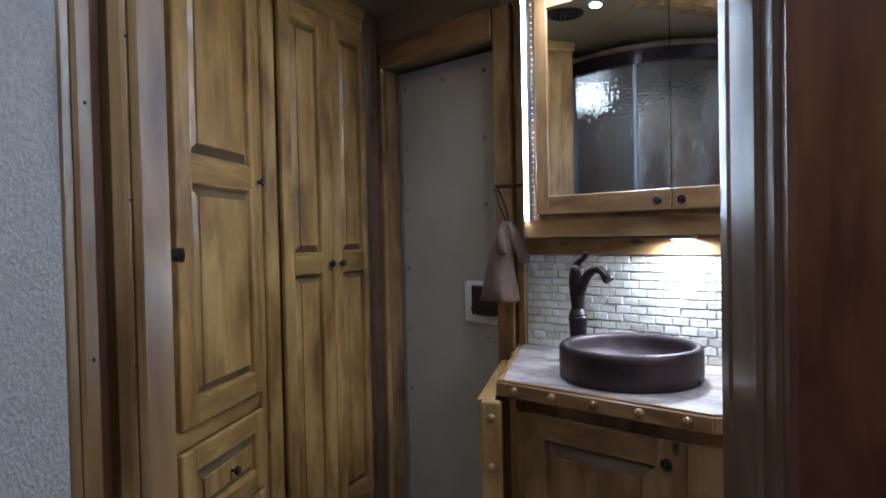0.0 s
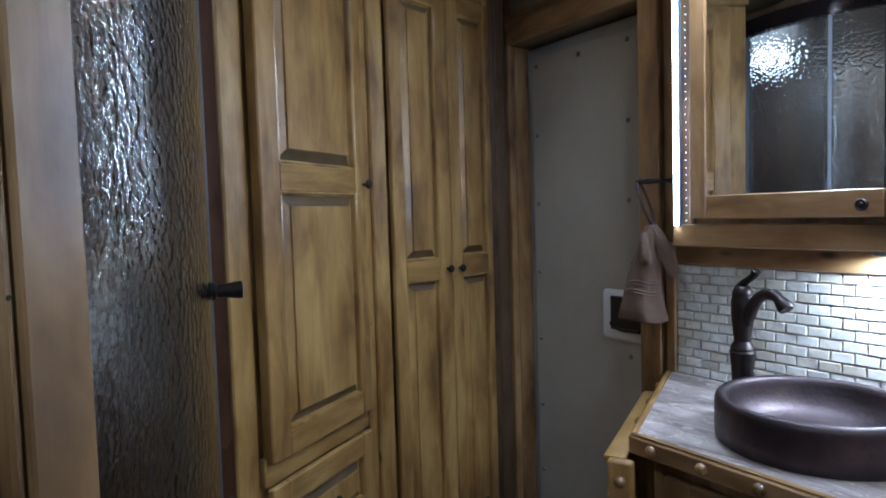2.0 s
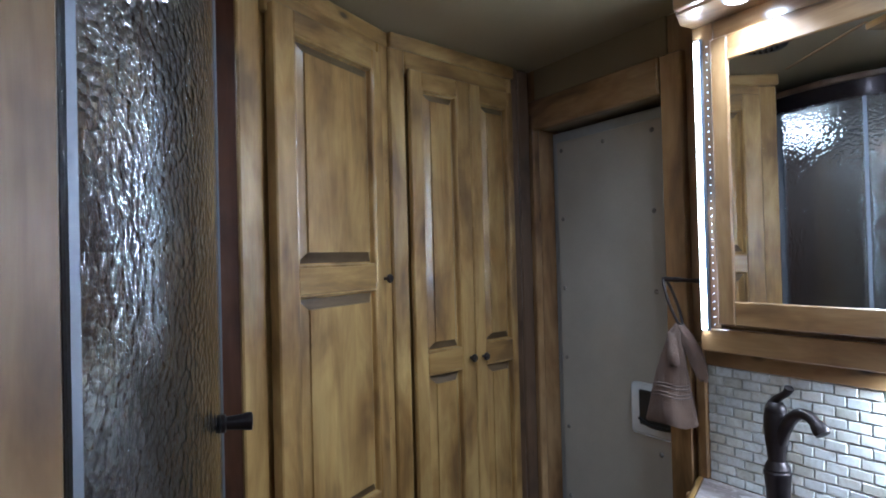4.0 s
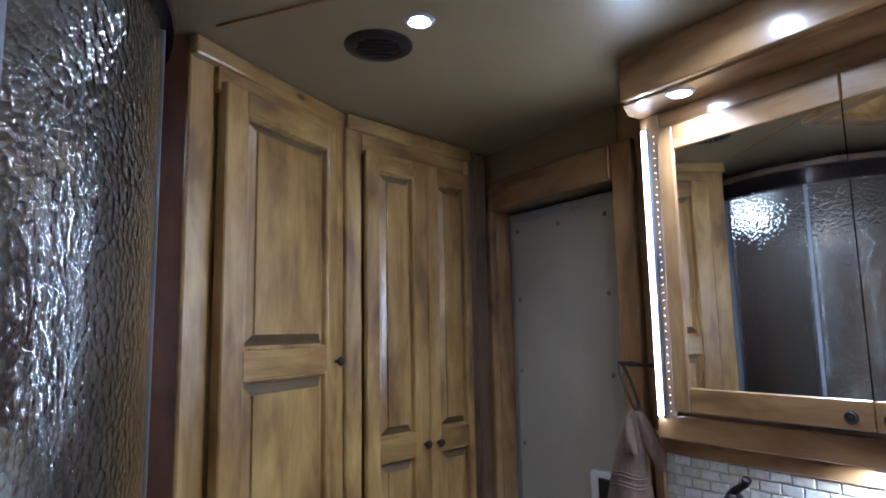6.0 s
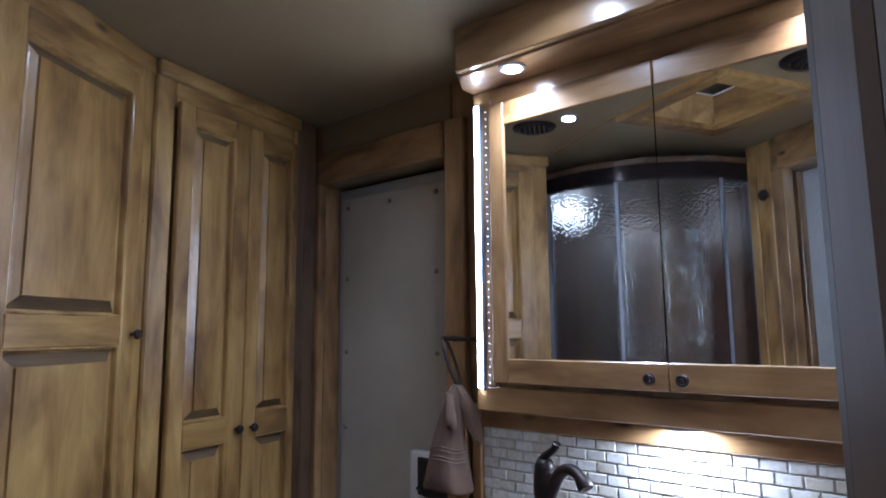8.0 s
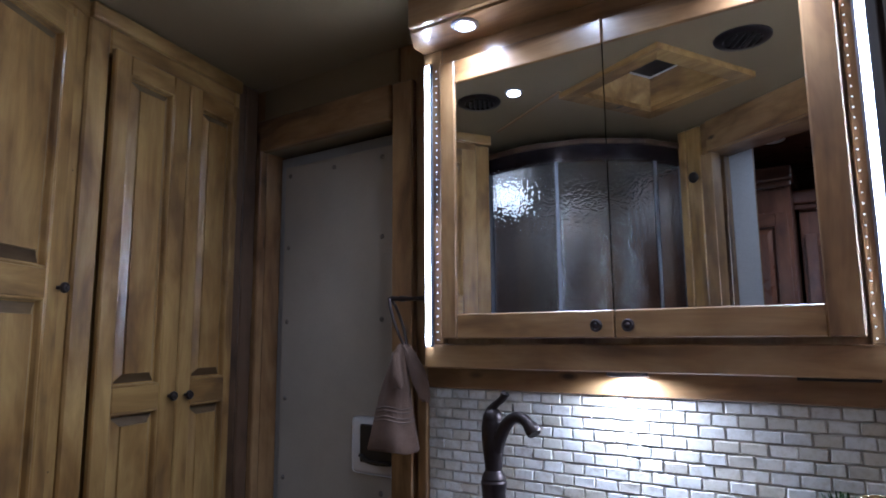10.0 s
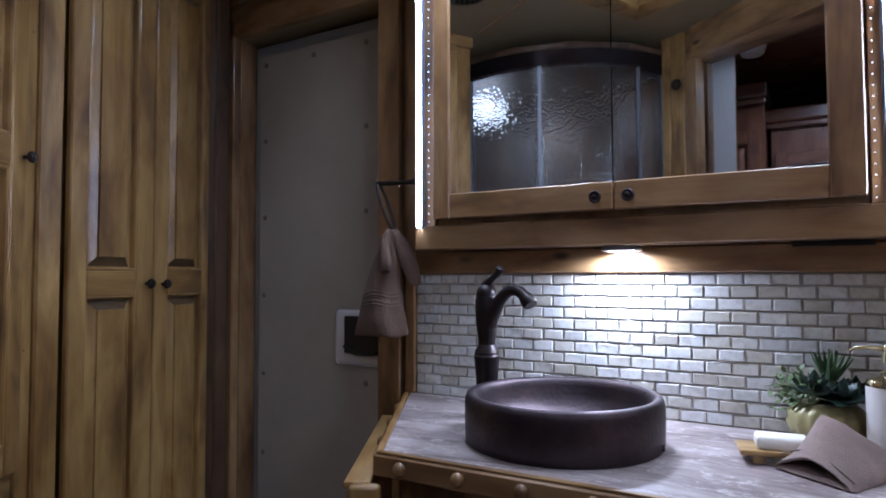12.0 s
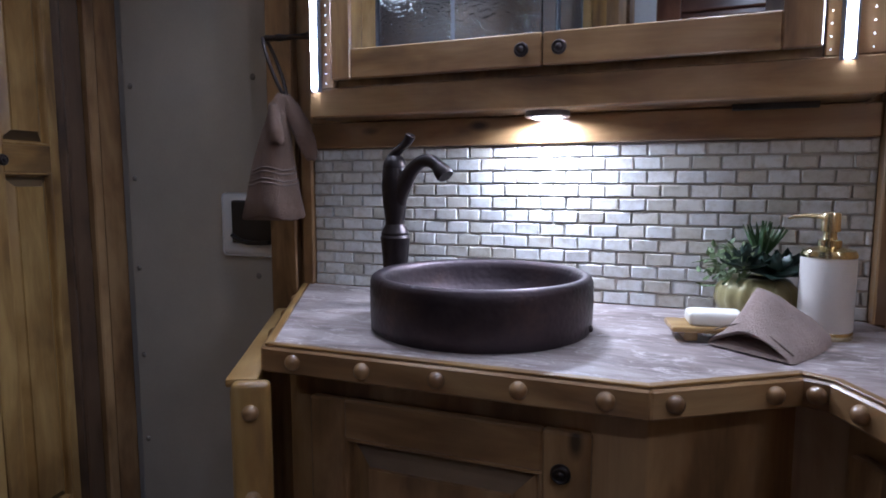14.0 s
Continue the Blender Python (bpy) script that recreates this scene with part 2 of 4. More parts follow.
def part(name, bm, material, parent, label="", smooth=None, m=None):
    ob = new(name, mesh_from(name, bm, material, smooth))
    ob.parent = parent
    if m is not None:
        ob.matrix_basis = m
    return tagged(ob, label)


def solid(name, bm, material, label, category, smooth=None, kind="", m=None, group=""):
    ob = new(name, mesh_from(name, bm, material, smooth))
    if m is not None:
        ob.matrix_basis = m
    return tagged(ob, label, category, group, kind)


def box(x0, x1, y0, y1, z0, z1, bevel=0.0, bm=None, seg=1):
    own = bmesh.new()
    bmesh.ops.create_cube(own, size=1.0, matrix=Matrix.Translation(((x0 + x1) / 2, (y0 + y1) / 2, (z0 + z1) / 2)) @ Matrix.Diagonal((x1 - x0, y1 - y0, z1 - z0, 1)))
    if bevel:
        bmesh.ops.bevel(own, geom=own.edges[:], offset=bevel, segments=seg, affect="EDGES", profile=0.5)
    if bm is None:
        return own
    tmp = bpy.data.meshes.new("tmp")
    own.to_mesh(tmp)
    own.free()
    bm.from_mesh(tmp)
    bpy.data.meshes.remove(tmp)
    return bm


def prism(points, z0, z1, bevel=0.0):
    """An upright block over a plan outline (anticlockwise)."""
    bm = bmesh.new()
    lo = [bm.verts.new((x, y, z0)) for x, y in points]
    hi = [bm.verts.new((x, y, z1)) for x, y in points]
    bm.faces.new(hi)
    bm.faces.new(lo[::-1])
    k = len(points)
    for i in range(k):
        bm.faces.new((lo[i], lo[(i + 1) % k], hi[(i + 1) % k], hi[i]))
    if bevel:
        bmesh.ops.bevel(bm, geom=bm.edges[:], offset=bevel, segments=1, affect="EDGES")
    return bm


def lathe(profile, seg=32, wobble=None):
    bm = bmesh.new()
    rings = []
    for r, z in profile:
        ring = []
        for i in range(seg):
            a = 2 * math.pi * i / seg
            rr = r * (1 + (wobble(a, z) if wobble else 0))
            ring.append(bm.verts.new((rr * math.cos(a), rr * math.sin(a), z)))
        rings.append(ring)
    for a, b in zip(rings, rings[1:]):
        for i in range(seg):
            bm.faces.new((a[i], a[(i + 1) % seg], b[(i + 1) % seg], b[i]))
    bm.faces.new(rings[0][::-1])
    bm.faces.new(rings[-1])
    return bm


def tube(points, radii, seg=14, bm=None, flat=1.0):
    bm = bm or bmesh.new()
    pts = [Vector(p) for p in points]
    rings, up = [], Vector((0, 0, 1))
    prev = None
    for i, p in enumerate(pts):
        d = (pts[min(i + 1, len(pts) - 1)] - pts[max(i - 1, 0)]).normalized()
        if prev is None:
            side = d.cross(up if abs(d.z) < 0.9 else Vector((1, 0, 0))).normalized()
        else:
            side = (prev - d * prev.dot(d)).normalized()
        prev = side
        top = side.cross(d)
        r = radii[i] if isinstance(radii, (list, tuple)) else radii
        rings.append([bm.verts.new(p + side * (r * math.cos(2 * math.pi * j / seg)) + top * (r * flat * math.sin(2 * math.pi * j / seg))) for j in range(seg)])
    for a, b in zip(rings, rings[1:]):
        for j in range(seg):
            bm.faces.new((a[j], a[(j + 1) % seg], b[(j + 1) % seg], b[j]))
    bm.faces.new(rings[0][::-1])
    bm.faces.new(rings[-1])
    return bm


def smooth_path(points, n=6):
    """Catmull-Rom through the points."""
    p = [Vector(points[0])] + [Vector(q) for q in points] + [Vector(points[-1])]
    out = []
    for i in range(1, len(p) - 2):
        for k in range(n):
            t = k / n
            out.append(0.5 * ((2 * p[i]) + (p[i + 1] - p[i - 1]) * t + (2 * p[i - 1] - 5 * p[i] + 4 * p[i + 1] - p[i + 2]) * t * t + (3 * p[i] - p[i - 1] - 3 * p[i + 1] + p[i + 2]) * t ** 3))
    out.append(p[-2])
    return out


def raised_panel(x0, x1, z0, z1, y, wide):
    """A raised panel set in an opening of a frame whose front is at y (front faces -y)."""
    bm = bmesh.new()
    loops = []
    for inset, depth in ((-0.004, 0.006), (0.0, 0.001), (0.003, 0.0005), (0.006, 0.005), (0.007, 0.0165), (0.010, 0.0170), (wide * 0.6, 0.0125), (wide, 0.005), (wide + 0.0012, 0.0)):
        loops.append([bm.verts.new((x, y + depth, z)) for x, z in ((x0 + inset, z0 + inset), (x1 - inset, z0 + inset), (x1 - inset, z1 - inset), (x0 + inset, z1 - inset))])
    for k, (a, b) in enumerate(zip(loops, loops[1:])):
        for i in range(4):
            f = bm.faces.new((a[i], a[(i + 1) % 4], b[(i + 1) % 4], b[i]))
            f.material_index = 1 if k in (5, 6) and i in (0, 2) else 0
    bm.faces.new(loops[-1])
    back = [bm.verts.new((v.co.x, y + 0.0185, v.co.z)) for v in loops[0]]
    for i in range(4):
        bm.faces.new((back[i], back[(i + 1) % 4], loops[0][(i + 1) % 4], loops[0][i]))
    bm.faces.new(back[::-1])
    return bm


def knob_mesh():
    bm = lathe([(0.0045, 0), (0.0045, 0.010), (0.007, 0.012), (0.0125, 0.015), (0.0135, 0.019), (0.0122, 0.0225), (0.0098, 0.0245), (0.0082, 0.0232), (0.0058, 0.0232), (0.0042, 0.0252), (0.0012, 0.0258)], 20)
    bmesh.ops.rotate(bm, verts=bm.verts[:], cent=(0, 0, 0), matrix=Matrix.Rotation(radians(90), 3, "X"))
    return bm


KNOB = mesh_from("knob", knob_mesh(), BRONZE, 50)


def knob(parent, x, y, z):
    ob = new("knob", KNOB)
    ob.parent = parent
    ob.matrix_basis = pose(x, y, z)
    return tagged(ob, "dark bronze knob")


def panel_door(parent, name, x0, x1, z0, z1, openings, y=-0.02, thick=0.019, woods=None, wide=0.042, knobs=()):
    """A frame-and-panel door; openings are (x0, x1, z0, z1), stacked from the bottom."""
    woods = woods or WOOD
    door = new(name)
    door.parent = parent
    ox0, ox1 = openings[0][0], openings[0][1]
    e = 0.0035
    for a, b in ((x0, ox0), (ox1, x1)):
        part("stile", box(a, b, y, y + thick, z0, z1, e), woods["z"], door)
    zs = [z0] + [v for o in openings for v in o[2:]] + [z1]
    for a, b in zip(zs[::2], zs[1::2]):
        part("rail", box(ox0, ox1, y + 0.0008, y + thick, a, b, 0.003), woods["x"], door)
    for o in openings:
        face = part("panel", raised_panel(*o, y + 0.001, min(wide, (o[1] - o[0]) * 0.3)), woods["z"], door)
        face.data.materials.append(BEVEL_WARM if woods is WARM else woods["x"] if woods is CHERRY else BEVEL_ALDER)
    for kx, kz in knobs:
        knob(door, kx, y, kz)
    return door


# ---- the setting ----
solid("floor", box(-2.6, 1.6, -2.4, 2.3, -0.06, 0.0), wood("floor_oak", "y", (0.10, 0.06, 0.035), (0.19, 0.12, 0.07), (0.28, 0.19, 0.12), 0.45, 0.0), "brown wood-look vinyl floor", "floor", kind="structure")

BACK = 1.885   # face of the wall behind the washstand
# back wall, with the opening of the outer door
wall = thing("wall_back", pose(0, 0, 0), "wood-panelled back wall with a door opening", "wall", kind="structure")
part("wall_panel", box(-2.3, -1.905, BACK, 2.02, 0, CEIL), WARM["z"], wall)
part("wall_panel", box(-1.300, 0.6, BACK + 0.006, 2.02, 0, CEIL), WARM["z"], wall)
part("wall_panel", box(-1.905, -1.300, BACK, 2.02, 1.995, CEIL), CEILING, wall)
part("closing_panel", box(-2.3, 0.6, 2.03, 2.06, 0, CEIL), DARK_VOID, wall)

solid("wall_west", box(-2.45, -2.38, -0.3, 2.06, 0, CEIL), SURROUND, "dark outer wall behind the cabinets", "wall", kind="structure")
solid("wall_east", prism([(-0.072, BACK), (0.30, 1.02), (0.36, 1.02), (0.36, 1.95), (-0.072, 1.95)], 0, CEIL), WARM["z"], "glossy alder panelled side wall", "wall", kind="structure")
HATCH = pose(-0.735, 0.885, 0, 0, 0, 27.6)


def holed_ceiling():
    """The ceiling sheet, with a turned square hole for the roof hatch."""
    bm = bmesh.new()
    rim = [(HATCH @ Vector((x, y, 0))).xy for x, y in ((-0.172, -0.172), (0.172, -0.172), (0.172, 0.172), (-0.172, 0.172))]
    out = [(-2.45, 0.42), (0.7, 0.42), (0.7, 2.06), (-2.45, 2.06)]
    layers = []
    for z in (CEIL, CEIL + 0.02):
        layers.append(([bm.verts.new((x, y, z)) for x, y in out], [bm.verts.new((p.x, p.y, z)) for p in rim]))
    for k in range(4):
        n = (k + 1) % 4
        (o0, i0), (o1, i1) = layers
        bm.faces.new((o0[n], o0[k], i0[k], i0[n]))
        bm.faces.new((o1[k], o1[n], i1[n], i1[k]))
        bm.faces.new((i0[k], i1[k], i1[n], i0[n]))
        bm.faces.new((o0[k], o0[n], o1[n], o1[k]))
    return bm


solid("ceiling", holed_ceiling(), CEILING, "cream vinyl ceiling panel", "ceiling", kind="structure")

# trailer door casing
casing = thing("trim_outer_door", pose(0, 0, 0), "alder casing round the outer door", "door casing", kind="structure")
for x0, x1, y0 in ((-1.975, -1.945, 1.862), (-1.945, -1.922, 1.868), (-1.922, -1.888, 1.858)):
    part("casing_strip", box(x0, x1, y0, BACK + 0.004, 0, 2.06, 0.004), WARM["z"], casing)
part("casing_strip", box(-1.314, -1.238, 1.866, BACK + 0.005, 0, 2.10, 0.004), WARM["z"], casing)
part("casing_strip", box(-1.905, -1.889, 1.8895, 1.99, 0, 1.988, 0.001), WARM["z"], casing)
part("casing_strip", box(-1.313, -1.301, 1.8915, 1.99, 0, 1.988, 0.001), WARM["z"], casing)
part("casing_header", box(-1.975, -1.315, 1.858, BACK + 0.004, 1.988, 2.10, 0.005), WARM["x"], casing)
# the corner's shade is put into this dark wood, besides its reddish tone
part("corner_post", box(-1.975, -1.90, 1.795, 1.86, 0, 2.215, 0.012), JAMB, casing)
part("corner_bead", box(-1.925, -1.893, 1.775, 1.80, 0, 2.215, 0.010), JAMB, casing)

# outer door: painted sheet with rivets
outer = thing("outer_door", pose(0, 0, 0), "grey painted sheet-metal outer door with rivets, closed", "door")
part("door_leaf", box(-1.886, -1.316, 1.952, 1.985, 0.02, 1.978, 0.003), DOOR_EDGE, outer, "bluish grey metal door edge")
part("door_skin", box(-1.858, -1.338, 1.945, 1.956, 0.06, 1.942, 0.003), DOOR_PAINT, outer)
RIVET = mesh_from("rivet", lathe([(0.0085, 0), (0.008, 0.002), (0.0055, 0.0042), (0.002, 0.005)], 12), plain("rivet_metal", (0.22, 0.20, 0.18), 0.42, 0.4, 0.2, 60, 0.0), 60)
RIVET_Z = [1.397 + 0.2555 * k for k in range(-5, 3)]
for x, zs in ((-1.832, RIVET_Z), (-1.413, RIVET_Z), (-1.622, RIVET_Z[-1:])):
    for z in zs:
        ob = new("rivet", RIVET)
        ob.parent = outer
        ob.matrix_basis = pose(x, 1.945, z, 90)
latch = part("latch_plate", box(-1.518, -1.338, 1.930, 1.948, 0.938, 1.104, 0.014, seg=3), WHITE_PLASTIC, outer, "white plastic latch surround", 40)
part("latch_recess", box(-1.482, -1.345, 1.925, 1.933, 0.972, 1.084, 0.004), BLACK, latch, "black latch paddle")
part("latch_lip", tube(smooth_path([(-1.478, 1.924, 0.994), (-1.455, 1.922, 0.981), (-1.42, 1.921, 0.975), (-1.36, 1.921, 0.977)], 4), 0.006, 10), BLACK, latch, "curved lower lip of the paddle", 50)

# ---- doorway between hall and bathroom ----
DOORWAY = pose(-0.600, 0.235, 0, 0, 0, 30.5)
way_in = thing("trim_doorway", DOORWAY, "alder jambs and header of a pocket-door opening", "door casing", kind="structure")
part("jamb_strip", box(-0.030, -0.003, 0.0, 0.0145, 0, 2.085, 0.002), VARNISHED, way_in, "darker outer jamb strip")
part("jamb_strip", box(-0.030, 0.0, 0.015, 0.038, 0, 2.085, 0.003), VARNISHED, way_in)
part("jamb_strip", box(-0.030, 0.009, 0.070, 0.0795, 0, 2.085, 0.003), VARNISHED, way_in)
part("jamb_board", box(-0.040, 0.017, 0.080, 0.130, 0, 2.085, 0.002), VARNISHED, way_in, "broad knotty jamb board")
part("pocket_door", box(-0.50, -0.014, 0.042, 0.068, 0.01, 2.08, 0.002), CHERRY["z"], way_in, "dark cherry pocket door slid into the wall")
part("inner_casing", box(-0.112, -0.041, 0.105, 0.131, 0, 2.215, 0.004), WOOD["z"], way_in)
part("inner_casing", box(-0.155, -0.113, 0.10, 0.134, 0, 2.215, 0.004), WOOD["z"], way_in)
for y0, y1, x0 in ((0.042, 0.076, 0.609), (0.078, 0.160, 0.605), (0.163, 0.198, 0.604)):
    part("jamb_strip", box(x0, 0.66, y0, y1, 0, 2.085, 0.004), JAMB, way_in)
part("outer_casing", box(0.612, 0.76, 0.020, 0.041, 0, 2.10, 0.005), CHERRY["z"], way_in, "dark cherry casing facing the hall")
part("inner_casing", box(0.608, 0.70, 0.199, 0.214, 0, 2.10, 0.005), DULL_JAMB, way_in, "dull dark alder casing facing the bathroom")
part("header", prism([(-0.04, 0.0), (0.604, 0.042), (0.604, 0.198), (-0.04, 0.122)], 2.085, CEIL, 0.003), WARM["x"], way_in)
part("header_trim", prism([(0.001, 0.126), (0.604, 0.199), (0.604, 0.213), (0.001, 0.140)], 2.088, CEIL - 0.001, 0.003), WARM["x"], way_in)
solid("wall_doorway", prism([(0.661, 0.043), (1.12, 0.16), (1.12, 0.26), (0.661, 0.197)], 0, 2.33), WARM["z"], "alder wall beside the doorway", "wall", kind="structure", m=DOORWAY)
solid("wall_above_doorway", prism([(-0.45, 0.01), (1.1, 0.19), (1.1, 0.21), (-0.45, 0.03)], CEIL + 0.001, 2.33), CHERRY["x"], "cherry wall above the doorway", "wall", kind="structure", m=DOORWAY)
stub = thing("wall_hall_stub", DOORWAY, "pale grey pebbled vinyl wall in the hall", "wall", kind="structure")
part("wall_panel", box(-0.55, -0.004, -0.145, -0.001, 0, 2.33), VINYL, stub)
part("end_trim", box(-0.12, -0.012, -0.167, -0.146, 0, 2.33, 0.004), WARM["z"], stub)
for y, z in ((0.027, 1.41), (0.028, 1.165), (0.027, 1.66), (0.026, 0.90)):
    part("nail_hole", lathe([(0.0022, 0), (0.0018, 0.0006)], 8), DARK_VOID, way_in, "small dark nail hole", m=pose(0.0, y, z, 0, 90, 0))
for z in (1.487, 1.32, 1.149, 1.70, 0.92):
    part("nail_hole", lathe([(0.0022, 0), (0.0018, 0.0006)], 8), DARK_VOID, way_in, "small dark nail hole", m=pose(0.009, 0.075, z, 0, 90, 0))
bumper_m = DOORWAY @ pose(-0.066, 0.131, 1.995, -90)
bumper = thing("door_bumper", bumper_m, "dark bronze round knob screwed to the casing", "knob")
part("knob_cap", lathe([(0.012, 0), (0.012, 0.008), (0.021, 0.012), (0.024, 0.018), (0.021, 0.024), (0.008, 0.027)], 20), BRONZE, bumper, smooth=50)

# ---- hall seen through the doorway in the mirror ----
solid("wall_hall_south", box(-2.2, 1.6, -2.4, -2.34, 0, 2.33), CHERRY["z"], "dark cherry panelled hall wall", "wall", kind="structure")
solid("wall_hall_west", box(-2.26, -2.2, -2.4, -0.1, 0, 2.33), CHERRY["z"], "dark cherry hall side wall", "wall", kind="structure")
solid("wall_hall_east", box(1.54, 1.6, -2.34, 1.1, 0, 2.33), CHERRY["z"], "dark cherry hall side wall", "wall", kind="structure")
solid("wall_hall_north", box(0.362, 1.6, 1.02, 1.08, 0, 2.33), CHERRY["z"], "dark cherry hall end wall", "wall", kind="structure")
solid("ceiling_hall", box(-2.3, 1.6, -2.4, 1.1, 2.33, 2.5), CHERRY["x"], "dark stained plank ceiling of the hall", "ceiling", kind="structure")


def hall_cabinet(x, y, width, top, label):
    cab = thing("hall_cabinet", pose(x, y, 0, 0, 0, 180), label, "cabinet", "hall cabinets")
    part("body", box(0, width, 0.022, 0.5, 0.0, top, 0.003), CHERRY["z"], cab)
    part("crown", box(-0.02, width + 0.03, -0.03, 0.5, top, top + 0.08, 0.012, seg=2), CHERRY["x"], cab)
    part("crown_bead", box(-0.01, width + 0.02, -0.012, 0.02, top - 0.03, top - 0.001, 0.006, seg=2), CHERRY["x"], cab)
    w = width / 2
    for k in range(2):
        a, b = k * w + 0.02, (k + 1) * w - 0.02
        panel_door(cab, "door", a, b, 1.30, top - 0.17, [(a + 0.06, b - 0.06, 1.36, top - 0.24)], 0.0, woods=CHERRY, knobs=[((b - 0.03) if k == 0 else (a + 0.03), 1.36)])
        panel_door(cab, "door", a, b, 0.10, 1.24, [(a + 0.06, b - 0.06, 0.17, 1.17)], 0.0, woods=CHERRY)
    return cab


hall_cabinet(-0.46, -0.72, 0.84, 2.16, "tall dark cherry raised-panel hall cabinet with crown")
hall_cabinet(0.42, -0.95, 0.86, 2.06, "dark cherry raised-panel hall cabinet with lower crown")
smoke = thing("smoke_detector", pose(-0.487, -0.37, 2.33, 180), "round white plastic smoke detector on the ceiling", "smoke detector")
part("base", lathe([(0.062, 0), (0.062, 0.012), (0.058, 0.016)], 28), WHITE_PLASTIC, smoke, smooth=40)
part("cover", lathe([(0.056, 0.016), (0.054, 0.034), (0.044, 0.044), (0.01, 0.047)], 28), WHITE_PLASTIC, smoke, smooth=40)


def downlight(name, x, y, z, watts, label, group="", radius=0.034, spread=130, drop=0.0):
    """A puck light under a surface; drop is the height of its housing where it is mounted below the surface."""
    fit = thing(name, pose(x, y, z - drop, 180), label, "ceiling light", group)
    if drop:
        part("housing", lathe([(radius * 0.97, -drop), (radius * 0.97, 0.0005)], 32), STEEL, fit, "brushed metal housing", 40)
    part("trim_ring", lathe([(radius, 0), (radius * 0.98, 0.004), (radius * 0.80, 0.006), (radius * 0.76, 0.003)], 32), STEEL, fit, "brushed metal ring", 40)
    part("lens", lathe([(radius * 0.64, 0.0), (radius * 0.62, 0.0065), (radius * 0.3, 0.0072)], 24), PUCK, fit, "glowing white lens", 40)
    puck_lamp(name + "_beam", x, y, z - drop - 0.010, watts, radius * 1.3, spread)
    return fit


downlight("ceiling_light", -1.175, 1.095, CEIL, PUCK_WATTS * 0.34, "small round recessed ceiling light, lit", "ceiling lights", 0.034, 150)
downlight("ceiling_light", -0.734, 1.458, CEIL, PUCK_WATTS * 0.55, "small round recessed ceiling light, lit", "ceiling lights", 0.034, 150)
# unseen lamp, assumed because the hall wall is lit
downlight("hall_light", 0.55, -0.05, 2.33, 5.0, "added small round hall ceiling light out of view, lit", "hall lights", 0.034, 150)
# unseen fill lamp, added to brighten the washstand front through the doorway
downlight("hall_light", -0.06, -0.34, 2.33, 14.0, "added small round hall ceiling light out of view, lit", "hall lights", 0.034, 150)


def vent(x, y):
    v = thing("ceiling_vent", pose(x, y, CEIL, 180, 0, 0), "round dark bronze ceiling air vent with slats", "vent", "round ceiling vents")
    part("flange", lathe([(0.082, 0), (0.081, 0.004), (0.074, 0.009), (0.056, 0.010), (0.052, 0.004)], 40), BRONZE, v, smooth=40)
    part("throat", lathe([(0.050, 0.0), (0.050, 0.0055)], 32), DARK_VOID, v)
    for k in range(-2, 3):
        h = math.sqrt(0.050 ** 2 - (k * 0.018) ** 2)
        part("slat", box(-0.0035, 0.0035, -h, h, 0.003, 0.013, 0.001), BRONZE, v, m=pose(k * 0.018, 0, 0, 0, 25, 0))
    v.matrix_basis = pose(x, y, CEIL, 180, 0, -30)


vent(-1.33, 1.078)
vent(-0.42, 1.075)

# skylight with its wooden frame
sky = thing("skylight", pose(-0.735, 0.885, 0, 0, 0, 27.6), "square roof hatch with a mitred alder frame, night outside", "skylight", kind="structure")
for k in range(4):
    bm = bmesh.new()
    o, i, t = 0.232, 0.172, 0.020
    v = [bm.verts.new(p) for p in ((-o, -o, CEIL), (o, -o, CEIL), (i, -i, CEIL), (-i, -i, CEIL), (-o, -o, CEIL - t), (o, -o, CEIL - t), (i, -i, CEIL - t), (-i, -i, CEIL - t))]
    for f in ((0, 1, 2, 3), (7, 6, 5, 4), (4, 5, 1, 0), (6, 7, 3, 2), (5, 6, 2, 1), (7, 4, 0, 3)):
        bm.faces.new([v[q] for q in f])
    bmesh.ops.rotate(bm, verts=bm.verts[:], cent=(0, 0, 0), matrix=Matrix.Rotation(radians(90 * k), 3, "Z"))
    part("frame_side", bm, WOOD["x"], sky)
for k in range(4):
    bm = bmesh.new()
    a, b, h = 0.172, 0.130, 0.09
    v = [bm.verts.new(p) for p in ((-a, -a, CEIL), (a, -a, CEIL), (b, -b, CEIL + h), (-b, -b, CEIL + h), (-a, -a - 0.01, CEIL), (a, -a - 0.01, CEIL), (b, -b - 0.01, CEIL + h), (-b, -b - 0.01, CEIL + h))]
    for f in ((0, 1, 2, 3), (7, 6, 5, 4), (4, 5, 1, 0), (6, 7, 3, 2)):
        bm.faces.new([v[q] for q in f])
    bmesh.ops.rotate(bm, verts=bm.verts[:], cent=(0, 0, 0), matrix=Matrix.Rotation(radians(90 * k), 3, "Z"))
    part("shaft_side", bm, WOOD["x"], sky)
part("hatch_rim", box(-0.132, 0.132, -0.132, 0.132, CEIL + 0.090, CEIL + 0.098, 0.002), WHITE_PLASTIC, sky, "white hatch rim")
part("hatch_pane", box(-0.108, 0.108, -0.108, 0.108, CEIL + 0.085, CEIL + 0.0905), BLACK, sky, "dark night-time pane")
strip_from, strip_to = Vector((-1.44, 0.735)), Vector((-1.035, 1.005))
d = strip_to - strip_from
